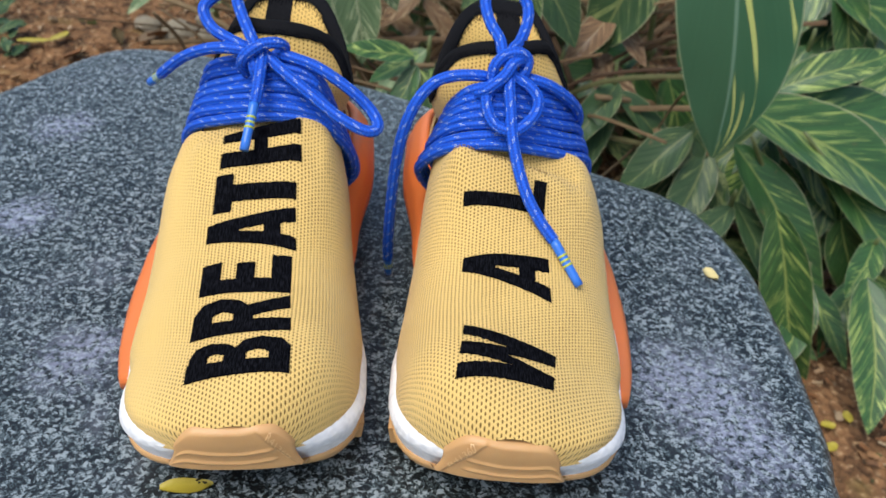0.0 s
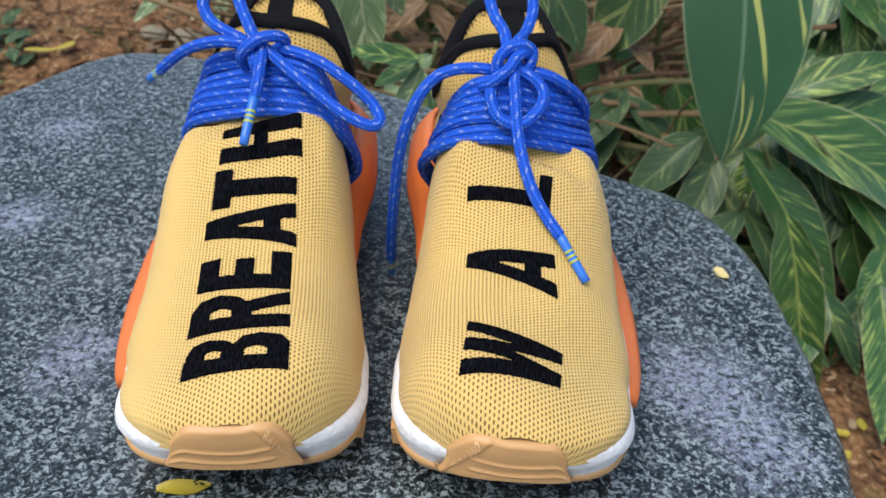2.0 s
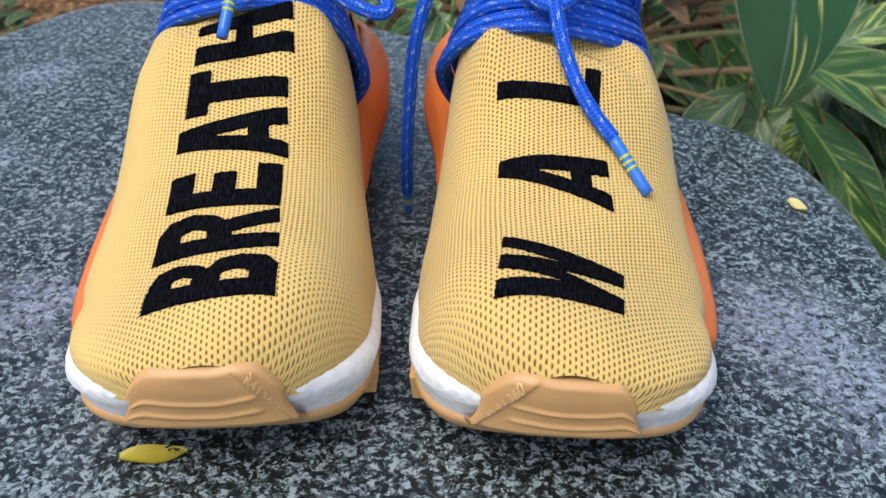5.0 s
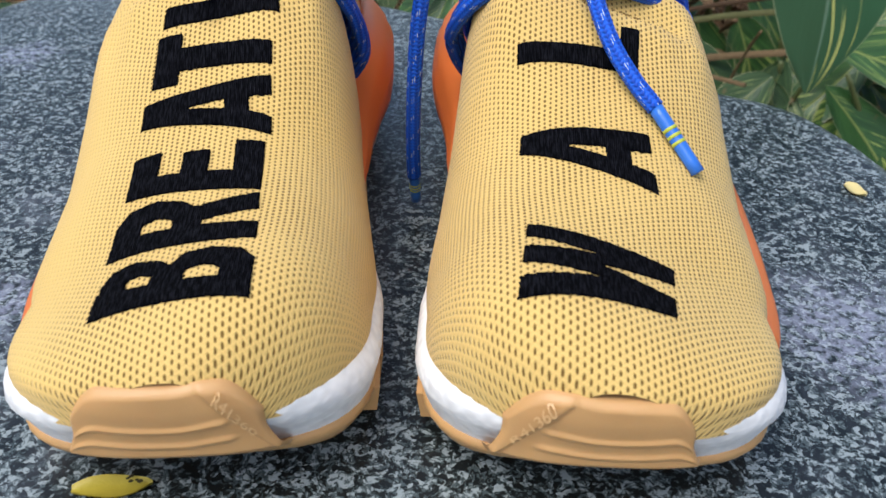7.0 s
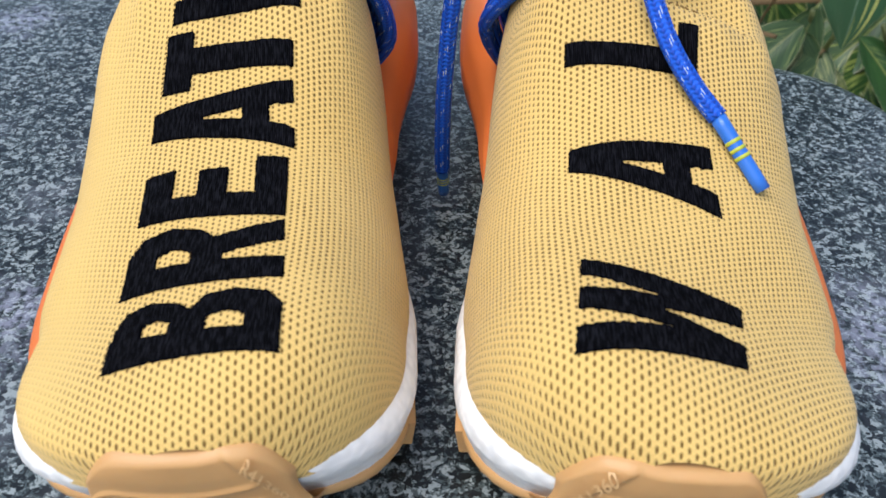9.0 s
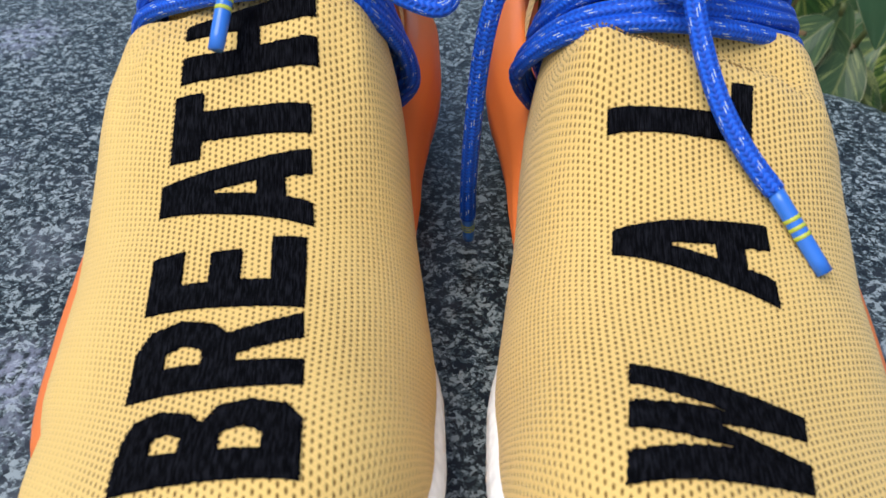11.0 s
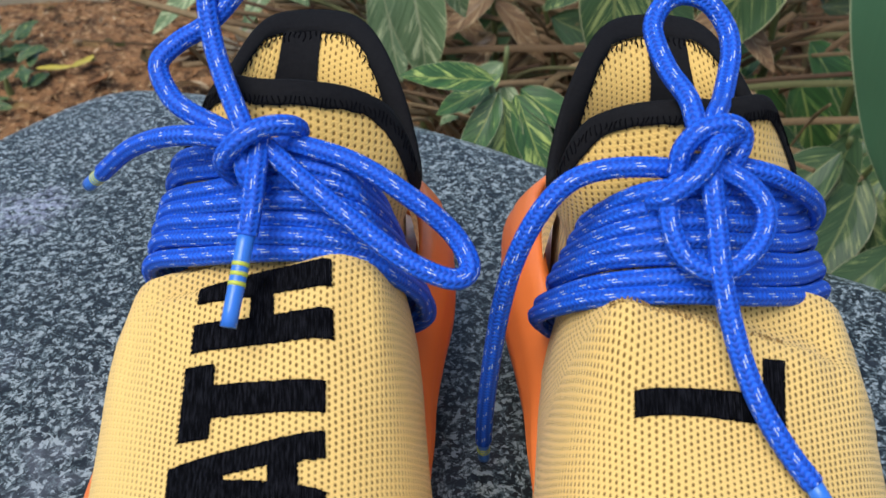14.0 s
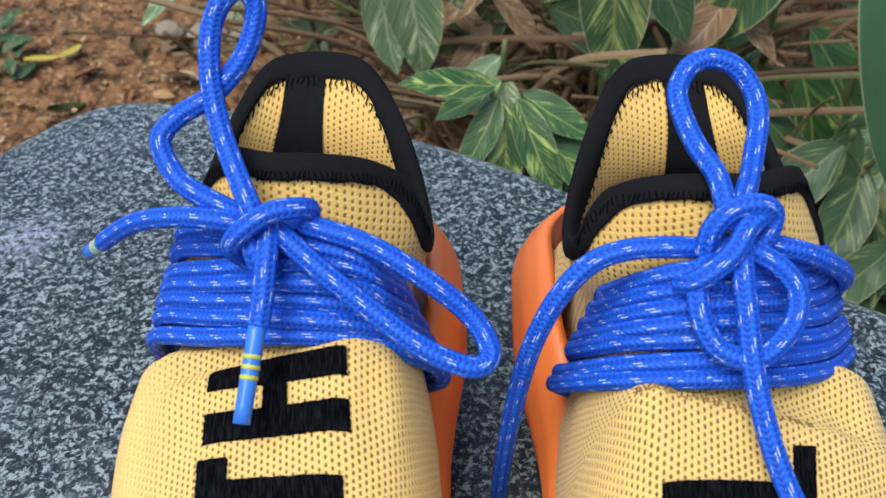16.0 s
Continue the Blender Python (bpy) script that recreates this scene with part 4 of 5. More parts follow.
build_shoe(0.048, 0.235, -1.7, 1, "yellow knitted sneaker with black letters and blue laces, on the granite", [
    ("W", [(0.0163, 0.0258), (-0.0266, 0.0200), (0.0189, 0.0469), (-0.0233, 0.0518)]),
    ("A", [(0.0178, 0.0751), (-0.0249, 0.0861), (0.0167, 0.0976), (-0.0246, 0.0927)]),
    ("L", [(0.0142, 0.1180), (-0.0261, 0.1156), (0.0156, 0.1339), (-0.0265, 0.1268)]),
], [
    # standing loop
    [(0.0445, 0.402, 0.147), (0.0416, 0.404, 0.1518), (0.04, 0.412, 0.156), (0.0359, 0.422, 0.1593), (0.0334, 0.432, 0.1631), (0.033, 0.439, 0.1667), (0.0365, 0.444, 0.1711), (0.0423, 0.446, 0.1728), (0.0495, 0.445, 0.1709), (0.0549, 0.441, 0.1652), (0.0557, 0.434, 0.1603), (0.054, 0.427, 0.1557), (0.0508, 0.417, 0.1531), (0.0464, 0.405, 0.1532), (0.048, 0.402, 0.147)],
    # free end over the lettering
    [(0.047, 0.404, 0.145), (0.0455, 0.393, 0.1405), (0.0465, 0.384, 0.132), (0.0480, 0.373, 0.121), (0.0518, 0.362, 0.109), (0.0570, 0.352, 0.099), (0.0640, 0.344, 0.0905), (0.0700, 0.3385, 0.0850)],
    # free end that hangs between the shoes
    [(0.040, 0.402, 0.139), (0.030, 0.400, 0.141), (0.018, 0.400, 0.140), (0.008, 0.399, 0.136), (0.000, 0.396, 0.127), (-0.006, 0.394, 0.112), (-0.0095, 0.394, 0.092), (-0.0115, 0.397, 0.065), (-0.0125, 0.402, 0.038), (-0.0125, 0.407, 0.018)],
    # ring that lies on the wraps
    [(0.044, 0.402, 0.142), (0.036, 0.394, 0.138), (0.0345, 0.386, 0.132), (0.039, 0.379, 0.125), (0.049, 0.377, 0.123), (0.058, 0.383, 0.128), (0.0605, 0.390, 0.134), (0.056, 0.395, 0.139), (0.048, 0.399, 0.142)],
    # upper turn at the outer side
    [(0.052, 0.404, 0.140), (0.065, 0.404, 0.137), (0.077, 0.408, 0.129), (0.086, 0.416, 0.118), (0.0895, 0.425, 0.106), (0.086, 0.425, 0.102)],
    # knot
    [(0.030, 0.393, 0.134), (0.034, 0.390, 0.138), (0.042, 0.393, 0.144), (0.047, 0.399, 0.149), (0.052, 0.404, 0.149), (0.054, 0.408, 0.144)],
    [(0.037, 0.398, 0.140), (0.038, 0.400, 0.147), (0.043, 0.402, 0.152), (0.050, 0.403, 0.153), (0.0545, 0.404, 0.149), (0.053, 0.402, 0.143), (0.048, 0.400, 0.140)],
], [((0.0695, 0.339, 0.0855), (0.0829, 0.3230, 0.0700)), ((-0.0125, 0.407, 0.019), (-0.0120, 0.4115, 0.0035))])


# ---- fallen leaves on the granite ----
def build_flake(name, x, y, yaw, long, wide, material, label, spots=0):
    rows = []
    for i in range(13):
        s = i / 12
        w = wide * (math.sin(math.pi * min(1, s * 0.94 + 0.05)) ** 0.65)
        rows.append([Vector(((s - 0.5) * long, w * (j / 6 - 0.5), 0.0012 + 0.0010 * (j / 3 - 1) ** 2 + 0.0006 * math.sin(s * 7))) for j in range(7)])
    under = [[p - Vector((0, 0, 0.0005)) for p in r] for r in rows]
    v, f, _ = grid(rows)
    v2, f2, _ = grid(under)
    f += [tuple(k + len(v) for k in q[::-1]) for q in f2]
    ob = part(name, mesh_of(name, v + v2, f), material, None, label, category="leaf")
    ob.matrix_world = pose(x, y, 0, 0, 0, yaw)
    rng = random.Random(3)
    for k in range(spots):
        cx, cy, r = long * 0.30 + rng.uniform(-0.0025, 0.002), rng.uniform(-0.0022, 0.0022), rng.uniform(0.0005, 0.0012)
        disc = [Vector((cx + r * math.cos(q), cy + r * 0.8 * math.sin(q), 0.0030)) for q in [2 * math.pi * n / 9 for n in range(9)]]
        part("dark_spot", mesh_of("dark_spot", disc + [p - Vector((0, 0, 0.001)) for p in disc], [tuple(range(9))]), SPOT, ob)
    return ob


build_flake("fallen_leaf", -0.0945, 0.2490, 8, 0.0235, 0.0085, PETAL, "small oval yellow leaf with dark spots on granite", 5)
build_flake("leaf_flake", 0.1925, 0.4310, -60, 0.0125, 0.0078, CREAM, "small cream leaf flake on granite")


# ---- plants ----
def blade(base, tip, wide, face, sag=0.06, fold=0.25, seed=0):
    """A ginger leaf from base to tip; face: the way its upper side looks."""
    base, tip, face = Vector(base), Vector(tip), Vector(face).normalized()
    along = tip - base
    long = along.length
    t0 = along.normalized()
    side = t0.cross(face).normalized()
    up = side.cross(t0).normalized()
    rows, uvs = [], []
    nv, nu = 26, 12
    for i in range(nv + 1):
        s = i / nv
        w = 0.5 * wide * (math.sin(math.pi * s ** 0.80) ** 0.72 if 0 < s < 1 else 0.0)
        w *= 1 if s < 0.8 else 1 - 0.35 * ((s - 0.8) / 0.2) ** 2
        mid = base + along * s + up * (sag * long * (4 * s * (1 - s))) + side * (0.02 * long * math.sin(5 * s + seed))
        row = []
        for j in range(nu + 1):
            q = 2 * j / nu - 1
            wave = 0.05 * wide * q * q * noise.noise((s * 5, q * 1.5, seed * 3.1))
            row.append(mid + side * (w * q) + up * (fold * w * (abs(q) ** 1.4) - fold * w * 0.4 + wave))
        rows.append(row)
        uvs.append([(2 * j / nu - 1, (s * long - 1.7 * w * abs(2 * j / nu - 1)) / 0.3) for j in range(nu + 1)])
    return grid(rows, uvs)


def build_plant(label, stems, leaves, material=None, stem_material=None):
    """One ginger clump: its stalks and its leaves."""
    root = stems[0][0]
    plant = tagged(new("ginger_plant"), label, "plant")
    plant.location = root
    off = -Vector(root)
    for pts in stems:
        v, f, uv = tube([p + off for p in spline(pts, 6)], 0.006, 0.006, 8, lambda s: 1.0 - 0.6 * s)
        part("stalk", mesh_of("stalk", v, f, uv), stem_material or STALK, plant)
    for k, (base, tip, wide, face, sag) in enumerate(leaves):
        v, f, uv = blade(Vector(base) + off, Vector(tip) + off, wide, face, sag, seed=k + len(stems))
        part("leaf", mesh_of("leaf", v, f, uv), material or LEAF, plant)
    return plant


build_plant("large glossy green ginger leaf with yellow streaks, hanging", [[(0.42, 1.15, -0.42), (0.40, 1.08, -0.05), (0.33, 0.95, 0.20), (0.285, 0.84, 0.23), (0.278, 0.80, 0.19)]],
            [((0.282, 0.80, 0.19), (0.318, 0.80, -0.118), 0.118, (-0.15, -1, 0.45), 0.05)], LEAF_STREAKED)
build_plant("green ginger shoot with a broad leaf", [[(0.36, 1.25, -0.42), (0.33, 1.18, -0.1), (0.30, 1.11, 0.05)]],
            [((0.297, 1.10, 0.035), (0.228, 1.10, -0.13), 0.090, (-0.3, -1, 0.5), 0.05)], LEAF_DULL_SHADED)
build_plant("variegated ginger plant with yellow-streaked green leaves", [[(0.42, 1.02, -0.42), (0.40, 1.0, -0.25), (0.385, 0.95, -0.12)], [(0.5, 0.95, -0.42), (0.46, 0.92, -0.25), (0.40, 0.90, -0.14)]], [
    ((0.395, 0.95, -0.12), (0.66, 0.90, -0.255), 0.11, (0.2, -0.6, 1), 0.07),
    ((0.385, 0.91, -0.155), (0.55, 0.85, -0.385), 0.075, (0.6, -1, 0.5), 0.05),
    ((0.413, 0.82, -0.19), (0.505, 0.76, -0.42), 0.06, (-0.6, -1, 0.4), 0.05),
])
build_plant("dull green ginger shoot in the shade of the clump", [[(0.38, 1.02, -0.42), (0.37, 0.99, -0.25), (0.352, 0.955, -0.15)]], [
    ((0.347, 0.95, -0.165), (0.262, 0.93, -0.245), 0.055, (-0.2, -0.7, 1), 0.06),
    ((0.348, 0.95, -0.17), (0.352, 0.92, -0.28), 0.05, (0.1, -1, 0.4), 0.04),
    ((0.36, 0.96, -0.15), (0.30, 0.95, -0.30), 0.055, (-0.3, -1, 0.5), 0.04),
], LEAF_DULL_SHADED)
build_plant("variegated ginger plant with drooping yellow-streaked leaves", [[(0.62, 0.98, -0.42), (0.60, 0.95, -0.30), (0.55, 0.90, -0.22), (0.47, 0.92, -0.14)]], [
    ((0.547, 0.90, -0.245), (0.598, 0.88, -0.375), 0.055, (-0.3, -1, 0.4), 0.03),
    ((0.548, 0.80, -0.265), (0.538, 0.665, -0.390), 0.062, (-0.2, -0.9, 0.6), 0.05),
    ((0.48, 0.98, -0.13), (0.72, 1.0, -0.20), 0.075, (0.1, -0.5, 1), 0.06),
    ((0.46, 1.0, -0.125), (0.60, 1.02, -0.07), 0.05, (0, -0.8, 1), 0.06),
    ((0.50, 0.92, -0.18), (0.66, 0.84, -0.33), 0.06, (0.3, -0.8, 0.8), 0.06),
    ((0.44, 0.90, -0.22), (0.475, 0.84, -0.37), 0.05, (0.5, -1, 0.2), 0.04),
])
build_plant("shaded ginger plant with green leaves", [[(0.32, 1.2, -0.42), (0.31, 1.16, -0.22), (0.32, 1.1, -0.12)]], [
    ((0.298, 1.10, -0.15), (0.33, 1.08, -0.30), 0.075, (-0.2, -1, 0.4), 0.04),
    ((0.346, 1.10, -0.15), (0.385, 1.08, -0.28), 0.07, (0.3, -1, 0.4), 0.04),
    ((0.29, 1.12, -0.15), (0.23, 1.10, -0.31), 0.075, (-0.4, -1, 0.4), 0.04),
    ((0.31, 1.14, -0.13), (0.14, 1.10, -0.24), 0.06, (-0.2, -0.8, 0.8), 0.07),
    ((0.36, 1.14, -0.13), (0.47, 1.12, -0.28), 0.07, (0.3, -0.8, 0.8), 0.07),
])
build_plant("variegated ginger plant with pale striped leaves", [[(0.66, 1.35, -0.42), (0.62, 1.30, -0.15), (0.57, 1.22, 0.0)]], [
    ((0.56, 1.20, -0.03), (0.70, 1.16, -0.13), 0.075, (0.1, -0.7, 1), 0.06),
    ((0.54, 1.15, -0.03), (0.46, 1.12, -0.12), 0.06, (-0.1, -0.8, 1), 0.06),
    ((0.57, 1.18, -0.02), (0.63, 1.16, -0.17), 0.06, (0.1, -1, 0.6), 0.06),
    ((0.59, 1.24, 0.0), (0.80, 1.24, -0.06), 0.07, (0.1, -0.7, 1), 0.06),
    ((0.58, 1.26, 0.01), (0.50, 1.25, -0.06), 0.06, (-0.1, -0.8, 1), 0.06),
    ((0.62, 1.30, 0.0), (0.72, 1.35, 0.06), 0.06, (-0.1, -0.8, 1), 0.06),
])
build_plant("pale variegated ginger shoot with broad leaves", [[(-0.08, 1.18, -0.42), (-0.085, 1.12, -0.15), (-0.09, 1.03, 0.04)]], [
    ((-0.09, 1.02, 0.03), (-0.072, 1.0, -0.125), 0.058, (0.1, -1, 0.4), 0.05),
    ((-0.095, 1.04, 0.04), (-0.16, 1.05, -0.03), 0.05, (-0.2, -0.9, 0.7), 0.05),
    ((-0.08, 1.05, 0.04), (-0.03, 1.05, -0.07), 0.045, (0.2, -0.9, 0.7), 0.05),
    ((-0.13, 1.12, -0.05), (-0.10, 1.06, -0.15), 0.05, (0.2, -0.9, 0.7), 0.05),
], LEAF_PALE)
build_plant("low ginger shoot with green and yellowish leaves beside the stone", [[(0.03, 0.83, -0.42), (0.02, 0.82, -0.15), (-0.008, 0.785, -0.02)], [(0.05, 0.85, -0.42), (0.03, 0.83, -0.18), (0.02, 0.80, -0.05)]], [
    ((-0.005, 0.782, -0.016), (-0.075, 0.76, -0.003), 0.026, (0, -0.6, 1), 0.07),
    ((-0.002, 0.785, -0.025), (-0.030, 0.75, -0.080), 0.024, (-0.3, -0.9, 0.6), 0.06),
    ((0.000, 0.785, -0.030), (0.008, 0.75, -0.100), 0.028, (0.1, -1, 0.5), 0.05),
    ((0.010, 0.790, -0.030), (0.045, 0.75, -0.095), 0.030, (0.3, -0.9, 0.6), 0.06),
    ((0.015, 0.80, -0.030), (0.070, 0.78, -0.060), 0.028, (0.3, -0.7, 0.8), 0.06),
    ((0.020, 0.80, -0.045), (0.095, 0.74, -0.120), 0.034, (0.4, -0.7, 0.8), 0.06),
    ((0.020, 0.81, -0.050), (0.075, 0.75, -0.150), 0.034, (0.4, -0.9, 0.5), 0.06),
    ((0.000, 0.80, -0.020), (-0.050, 0.80, -0.055), 0.022, (-0.3, -0.7, 0.8), 0.06),
], LEAF)
build_plant("tall ginger leaf with a brown blotch", [[(0.13, 1.12, -0.42), (0.125, 1.08, -0.1), (0.112, 1.01, 0.045)]], [
    ((0.112, 1.0, 0.035), (0.108, 0.98, -0.115), 0.066, (-0.2, -1, 0.4), 0.05),
    ((0.13, 1.06, 0.0), (0.20, 1.04, -0.10), 0.06, (0.3, -0.9, 0.6), 0.06),
    ((0.12, 1.05, 0.02), (0.05, 1.04, -0.06), 0.05, (-0.3, -0.9, 0.6), 0.06),
], LEAF_DULL_SHADED)
build_plant("narrow green shoot in the garden bed", [[(-0.33, 1.35, -0.30), (-0.32, 1.28, -0.12), (-0.30, 1.22, -0.05)]], [
    ((-0.315, 1.21, -0.07), (-0.42, 1.18, -0.15), 0.035, (-0.2, -0.8, 1), 0.08),
    ((-0.30, 1.21, -0.06), (-0.22, 1.18, -0.11), 0.045, (0.2, -0.8, 1), 0.08),
    ((-0.28, 1.24, -0.05), (-0.15, 1.22, -0.06), 0.05, (0.1, -0.8, 1), 0.06),
    ((-0.24, 1.24, -0.06), (-0.30, 1.16, -0.14), 0.03, (0, -0.8, 1), 0.08),
], LEAF_PALE)


def build_clump(label, seed, roots, n, reach, material=None):
    """A ginger clump with arching stalks and leaves drooping to all sides."""
    rng = random.Random(seed)
    stems, leaves = [], []
    for x, y, top in roots:
        bend = (rng.uniform(-0.05, 0.05), rng.uniform(-0.09, -0.02))
        stems.append([(x, y, ground_z(x, y) - 0.02), (x + 0.4 * bend[0], y + 0.3 * bend[1], 0.5 * (top - 0.42)), (x + bend[0], y + bend[1], top)])
        for k in range(n):
            z = top - 0.02 - 0.15 * k / n + rng.uniform(-0.015, 0.015)
            ang = (1 if k % 2 else -1) * rng.uniform(0.25, 1.25)
            long = rng.uniform(0.75, 1.1) * reach
            drop = rng.uniform(0.35, 0.95)
            base = (x + bend[0] * 0.8, y + bend[1] * 0.8, z)
            tip = (base[0] + long * math.sin(ang) * (1 - 0.4 * drop), base[1] - 0.55 * long * math.cos(ang), z - long * drop * 0.8)
            leaves.append((base, tip, long * rng.uniform(0.25, 0.33), (0.5 * math.sin(ang), -0.8, 0.75), rng.uniform(0.05, 0.10)))
    return build_plant(label, stems, leaves, material)


build_clump("dense variegated ginger clump with arching leaves", 41, [(0.47, 1.05, -0.12), (0.60, 1.00, -0.17), (0.54, 1.12, -0.06)], 8, 0.20)
build_clump("shaded ginger clump with narrow striped leaves", 42, [(0.36, 1.02, -0.16), (0.30, 1.12, -0.12), (0.43, 0.96, -0.20)], 7, 0.16, LEAF_DULL_SHADED)
build_clump("far variegated ginger clump", 43, [(0.74, 1.20, -0.08), (0.66, 1.34, 0.02), (0.85, 1.3, 0.0)], 8, 0.22)
build_clump("dead brown ginger stalks with withered hanging leaves", 51, [(0.02, 1.20, -0.05), (0.10, 1.24, -0.03), (-0.06, 1.26, -0.06)], 4, 0.11, LEAF_DEAD)
build_clump("withered tan ginger leaves among the stalks", 52, [(0.22, 1.18, -0.06), (0.17, 1.10, -0.10)], 6, 0.12, LEAF_DEAD)
build_clump("small green shoots among withered stalks", 53, [(0.00, 1.05, -0.09), (0.17, 1.20, -0.02)], 5, 0.10, LEAF_PALE)
build_clump("ginger clump with drooping lower leaves", 44, [(0.58, 0.90, -0.24), (0.68, 0.96, -0.22), (0.50, 0.86, -0.26)], 6, 0.17)


def build_thicket():
    """Deeper foliage: rows of far plants, each with its own leaves."""
    rng = random.Random(11)
    for k in range(13):
        for row in (0, 1):
            x, y = -0.2 + 0.13 * k + rng.uniform(-0.04, 0.04), 1.28 + 0.5 * row + rng.uniform(-0.10, 0.30)
            top = ground_z(x, y) + (0.40 if x > 0.1 else 0.20) + rng.uniform(-0.04, 0.04)
            leaves = []
            for j in range(7 if x > 0.1 else 4):
                bx, by, z = x + rng.uniform(-0.06, 0.06), y + rng.uniform(-0.08, 0.08), top - rng.uniform(0.0, 0.26)
                ang, long = rng.uniform(0, 2 * math.pi), rng.uniform(0.12, 0.25)
                tip = (bx + long * math.cos(ang), by + 0.5 * long * math.sin(ang), z - long * rng.uniform(0.1, 0.8))
                leaves.append(((bx, by, z), tip, long * rng.uniform(0.24, 0.34), (rng.uniform(-0.5, 0.5), -0.8, 0.8), 0.08))
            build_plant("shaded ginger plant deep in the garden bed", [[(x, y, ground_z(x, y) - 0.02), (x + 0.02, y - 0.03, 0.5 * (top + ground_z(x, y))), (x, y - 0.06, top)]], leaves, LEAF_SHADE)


def build_stalks():
    """Dry stalks and runners between the plants."""
    rng = random.Random(21)
    verts, faces, uvs = [], [], []
    for k in range(420):
        x, y = (rng.uniform(-0.3, 0.85), rng.uniform(0.95, 1.9)) if k % 3 == 0 else (rng.uniform(-0.18, 0.34), rng.uniform(1.06, 1.5))
        z = ground_z(x, y) + rng.uniform(0.0, 0.05)
        ang, long, rise = rng.uniform(0, 2 * math.pi), rng.uniform(0.12, 0.42), rng.uniform(0.0, 0.30)
        pts = [(x, y, z), (x + 0.4 * long * math.cos(ang), y + 0.3 * long * math.sin(ang), z + 0.55 * rise), (x + long * math.cos(ang) + rng.uniform(-0.03, 0.03), y + 0.6 * long * math.sin(ang), z + rise * 0.8)]
        v, f, u = tube(spline(pts, 6), rng.uniform(0.0012, 0.0044), 0.0022, 6)
        n = len(verts)
        verts += v
        uvs += u
        faces += [tuple(i + n for i in q) for q in f]
    return part("dry_stalks", mesh_of("dry_stalks", verts, faces, uvs), island_material("dry_stalk_mix", [(0.06, 0.034, 0.02), (0.17, 0.108, 0.054), (0.29, 0.205, 0.105), (0.09, 0.060, 0.032), (0.12, 0.13, 0.05)]), None, "dry brown stalks and runners", category="stalks", kind="stuff")


def build_litter():
    """Dead leaves, bark crumbs and chips on the soil."""
    rng = random.Random(31)
    verts, faces = [], []
    for k in range(15000):
        x, y = rng.uniform(-1.3, 1.3), rng.uniform(0.25, 2.6)
        if -0.4 < x < 0.22 and y < 0.7:
            continue
        big = rng.random() < 0.025
        long = rng.uniform(0.030, 0.075) if big else rng.uniform(0.004, 0.015)
        wide = long * (rng.uniform(0.3, 0.5) if big else rng.uniform(0.25, 0.8))
        curl = rng.uniform(0.1, 0.5) * wide
        m = Matrix.Translation((x, y, ground_z(x, y) + 0.003 + 0.10 * long)) @ Euler((rng.uniform(-0.5, 0.5), rng.uniform(-0.5, 0.5), rng.uniform(0, 6.3))).to_matrix().to_4x4()
        n = len(verts)
        nr = 5 if big else 2
        for i in range(nr + 1):
            s = i / nr
            w = wide * (max(0.06, math.sin(math.pi * s)) if big else 0.8 + 0.2 * math.sin(k + i))
            for j in range(3):
                q = j - 1
                verts.append(m @ Vector(((s - 0.5) * long, q * w * 0.5, curl * q * q + 0.08 * long * math.sin(4 * s + k))))
        for i in range(nr):
            for j in range(2):
                a = n + i * 3 + j
                faces.append((a, a + 1, a + 4, a + 3))
    mat = island_material("leaf_litter_mix", [(0.05, 0.027, 0.016), (0.34, 0.155, 0.06), (0.16, 0.08, 0.038), (0.50, 0.30, 0.14), (0.24, 0.105, 0.042), (0.66, 0.50, 0.30), (0.10, 0.055, 0.03), (0.09, 0.10, 0.03)])
    return part("leaf_litter", mesh_of("leaf_litter", verts, faces, smooth=False), mat, None, "dead brown leaves and bark crumbs on soil", category="leaf litter", kind="stuff")


def build_kerb():
    """A worn edging stone half sunk in the soil."""
    rows = []
    for i in range(25):
        s = i / 24
        x = -1.35 + 0.72 * s
        y = 1.52 + 0.05 * s + 0.012 * math.sin(9 * s)
        h = 0.030 + 0.006 * noise.noise((s * 9, 0, 4)) - 0.02 * max(0.0, abs(2 * s - 1) - 0.9) / 0.1
        w = 0.030 + 0.005 * noise.noise((s * 7, 3, 4))
        rows.append([Vector((x, y + w * math.cos(q), ground_z(x, y) - 0.01 + h * 1.3 * math.sin(q) ** 0.7 if math.sin(q) > 0 else ground_z(x, y) - 0.03)) for q in [math.pi * k / 8 for k in range(9)]])
    v, f, _ = grid(rows)
    return part("edging_stone", mesh_of("edging_stone", v, f), KERB, None, "long pale worn edging stone sunk in soil", category="edging stone")


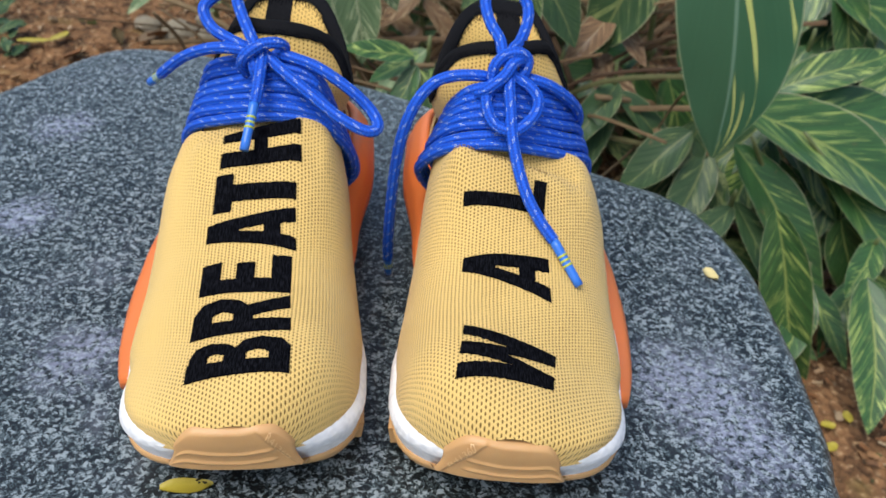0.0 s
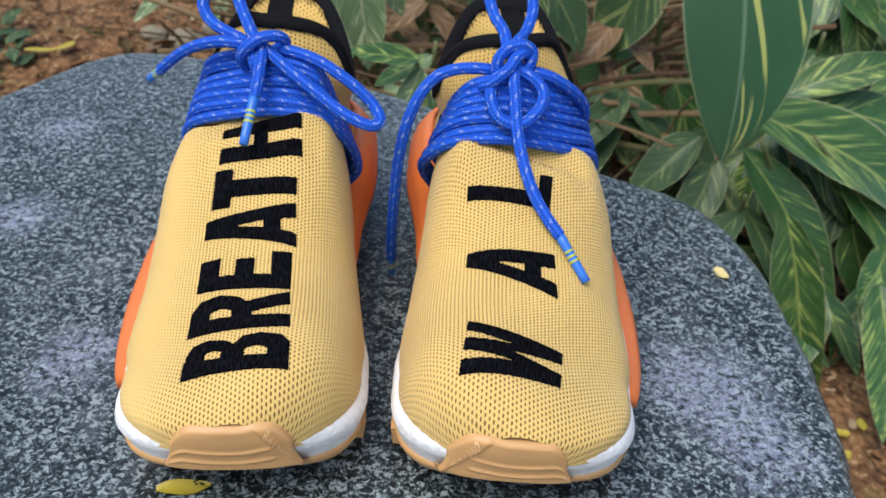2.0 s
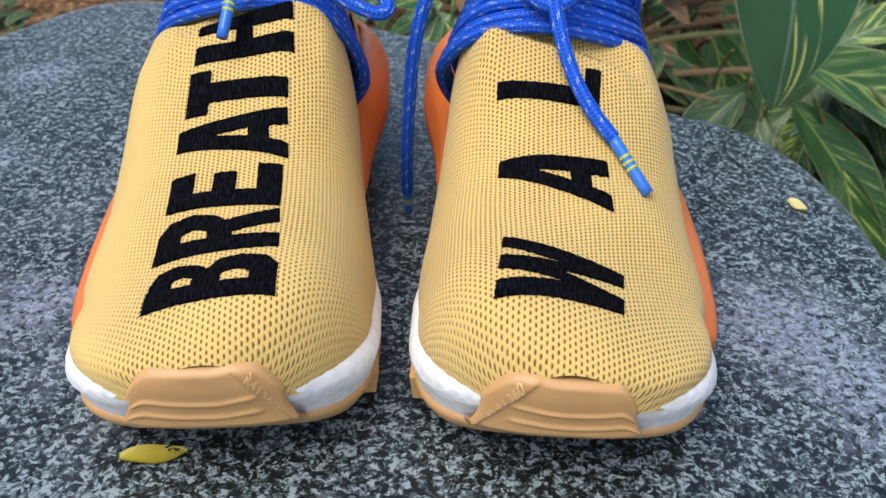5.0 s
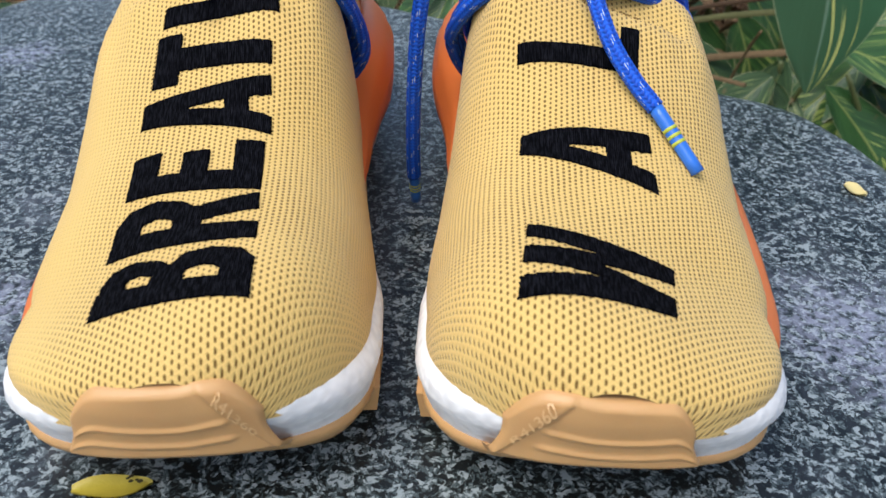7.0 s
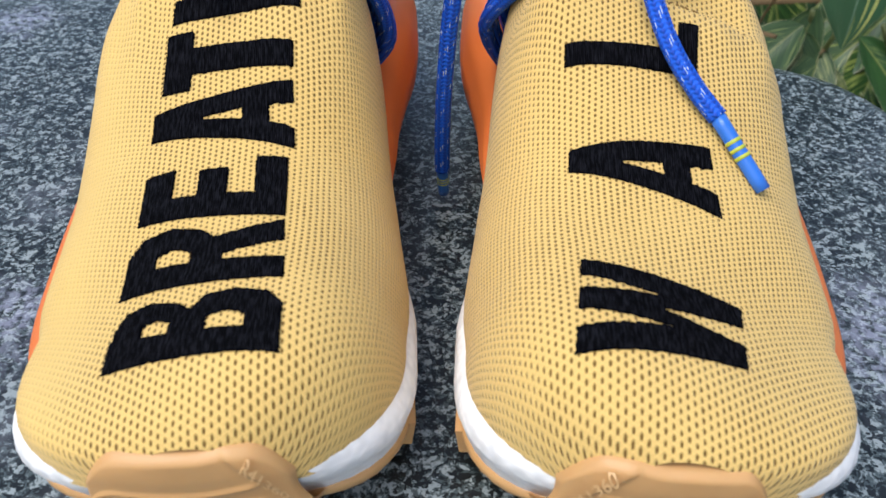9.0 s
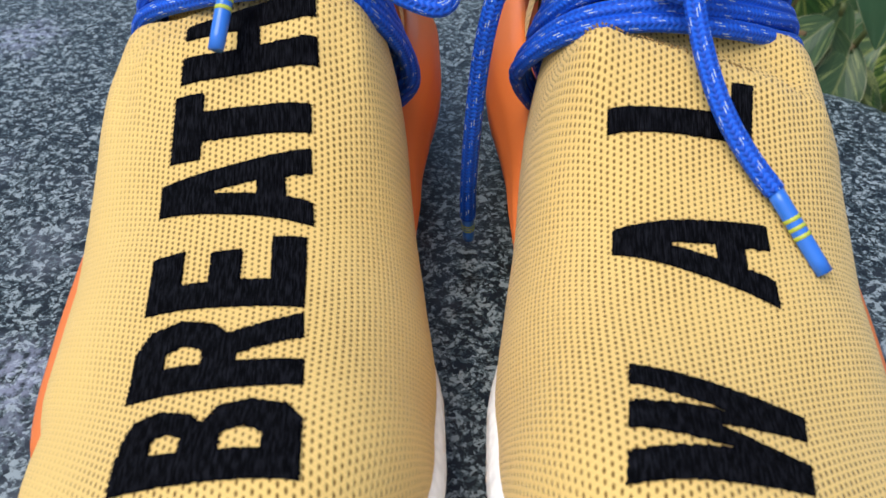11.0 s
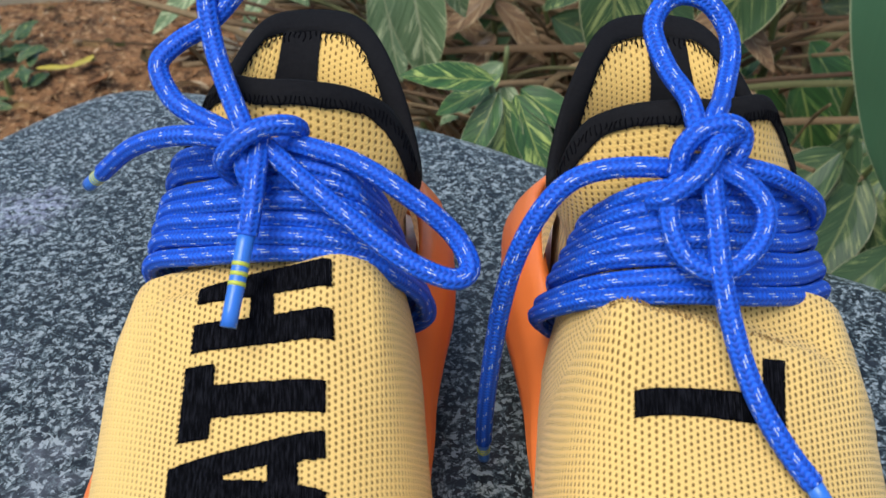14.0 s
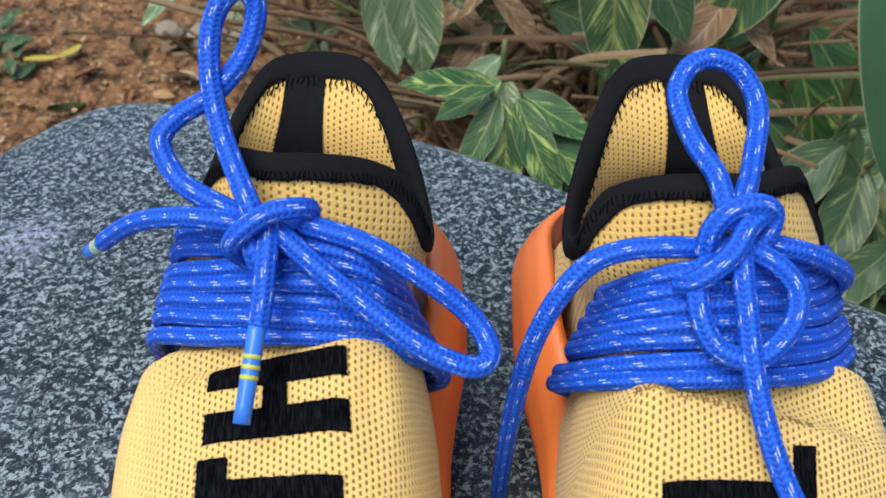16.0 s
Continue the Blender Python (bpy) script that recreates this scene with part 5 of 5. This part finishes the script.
def build_pebble(x, y, size, yaw):
    bm = bmesh.new()
    bmesh.ops.create_icosphere(bm, subdivisions=2, radius=size)
    for q in bm.verts:
        q.co *= 1 + 0.28 * noise.noise(q.co / size * 1.3 + Vector((x * 9, y * 9, 0)))
        q.co.z *= 0.55
    me = bpy.data.meshes.new("pebble")
    bm.to_mesh(me)
    bm.free()
    ob = part("pebble", me, KERB, None, "angular tan stone lying on the soil", category="stone", group="stones on the soil")
    ob.matrix_world = pose(x, y, ground_z(x, y) + 0.25 * size, 8, 5, yaw)
    return ob


def build_weed(x, y, seed):
    """A low tuft of small leaves in the leaf litter."""
    rng = random.Random(seed)
    z = ground_z(x, y)
    leaves = []
    for k in range(16):
        ang, long = rng.uniform(0, 2 * math.pi), rng.uniform(0.025, 0.05)
        bx, by = x + rng.uniform(-0.035, 0.035), y + rng.uniform(-0.05, 0.05)
        bz = ground_z(bx, by) + rng.uniform(0.004, 0.018)
        leaves.append(((bx, by, bz), (bx + long * math.cos(ang), by + long * math.sin(ang), bz + rng.uniform(-0.003, 0.018)), 0.42 * long, (rng.uniform(-0.4, 0.4), -0.5, 1), 0.08))
    return build_plant("low green weed in the leaf litter", [[(x, y, z - 0.01), (x, y - 0.004, z + 0.012), (x + 0.004, y - 0.008, z + 0.028)]], leaves, LEAF_DULL_SHADED)


build_weed(-0.655, 1.235, 71)
build_weed(-0.70, 1.32, 72)
for fx, fy, yaw, long in ((-0.575, 1.30, 70, 0.042), (-0.605, 1.275, 10, 0.050)):
    dry = build_flake("fallen_leaf", fx, fy, yaw, long, 0.016, PETAL, "narrow yellow leaf fallen on the soil")
    dry.location.z = ground_z(fx, fy) + 0.010
# yellow petals fallen beside the stone
for k, (fx, fy) in enumerate(((0.500, 0.686), (0.493, 0.655), (0.528, 0.700))):
    petal = build_flake("fallen_petal", fx, fy, 40 * k, 0.018, 0.012, PETAL, "small yellow petal fallen on the soil")
    petal.location.z = ground_z(fx, fy) + 0.008
build_kerb()
for px, py, ps, pr in ((-0.40, 1.36, 0.030, 20), (-0.345, 1.345, 0.022, 75), (-0.455, 1.37, 0.024, 130), (-0.37, 1.42, 0.020, 10), (-0.10, 1.16, 0.018, 40)):
    build_pebble(px, py, ps, pr)
build_thicket()
build_stalks()
build_litter()
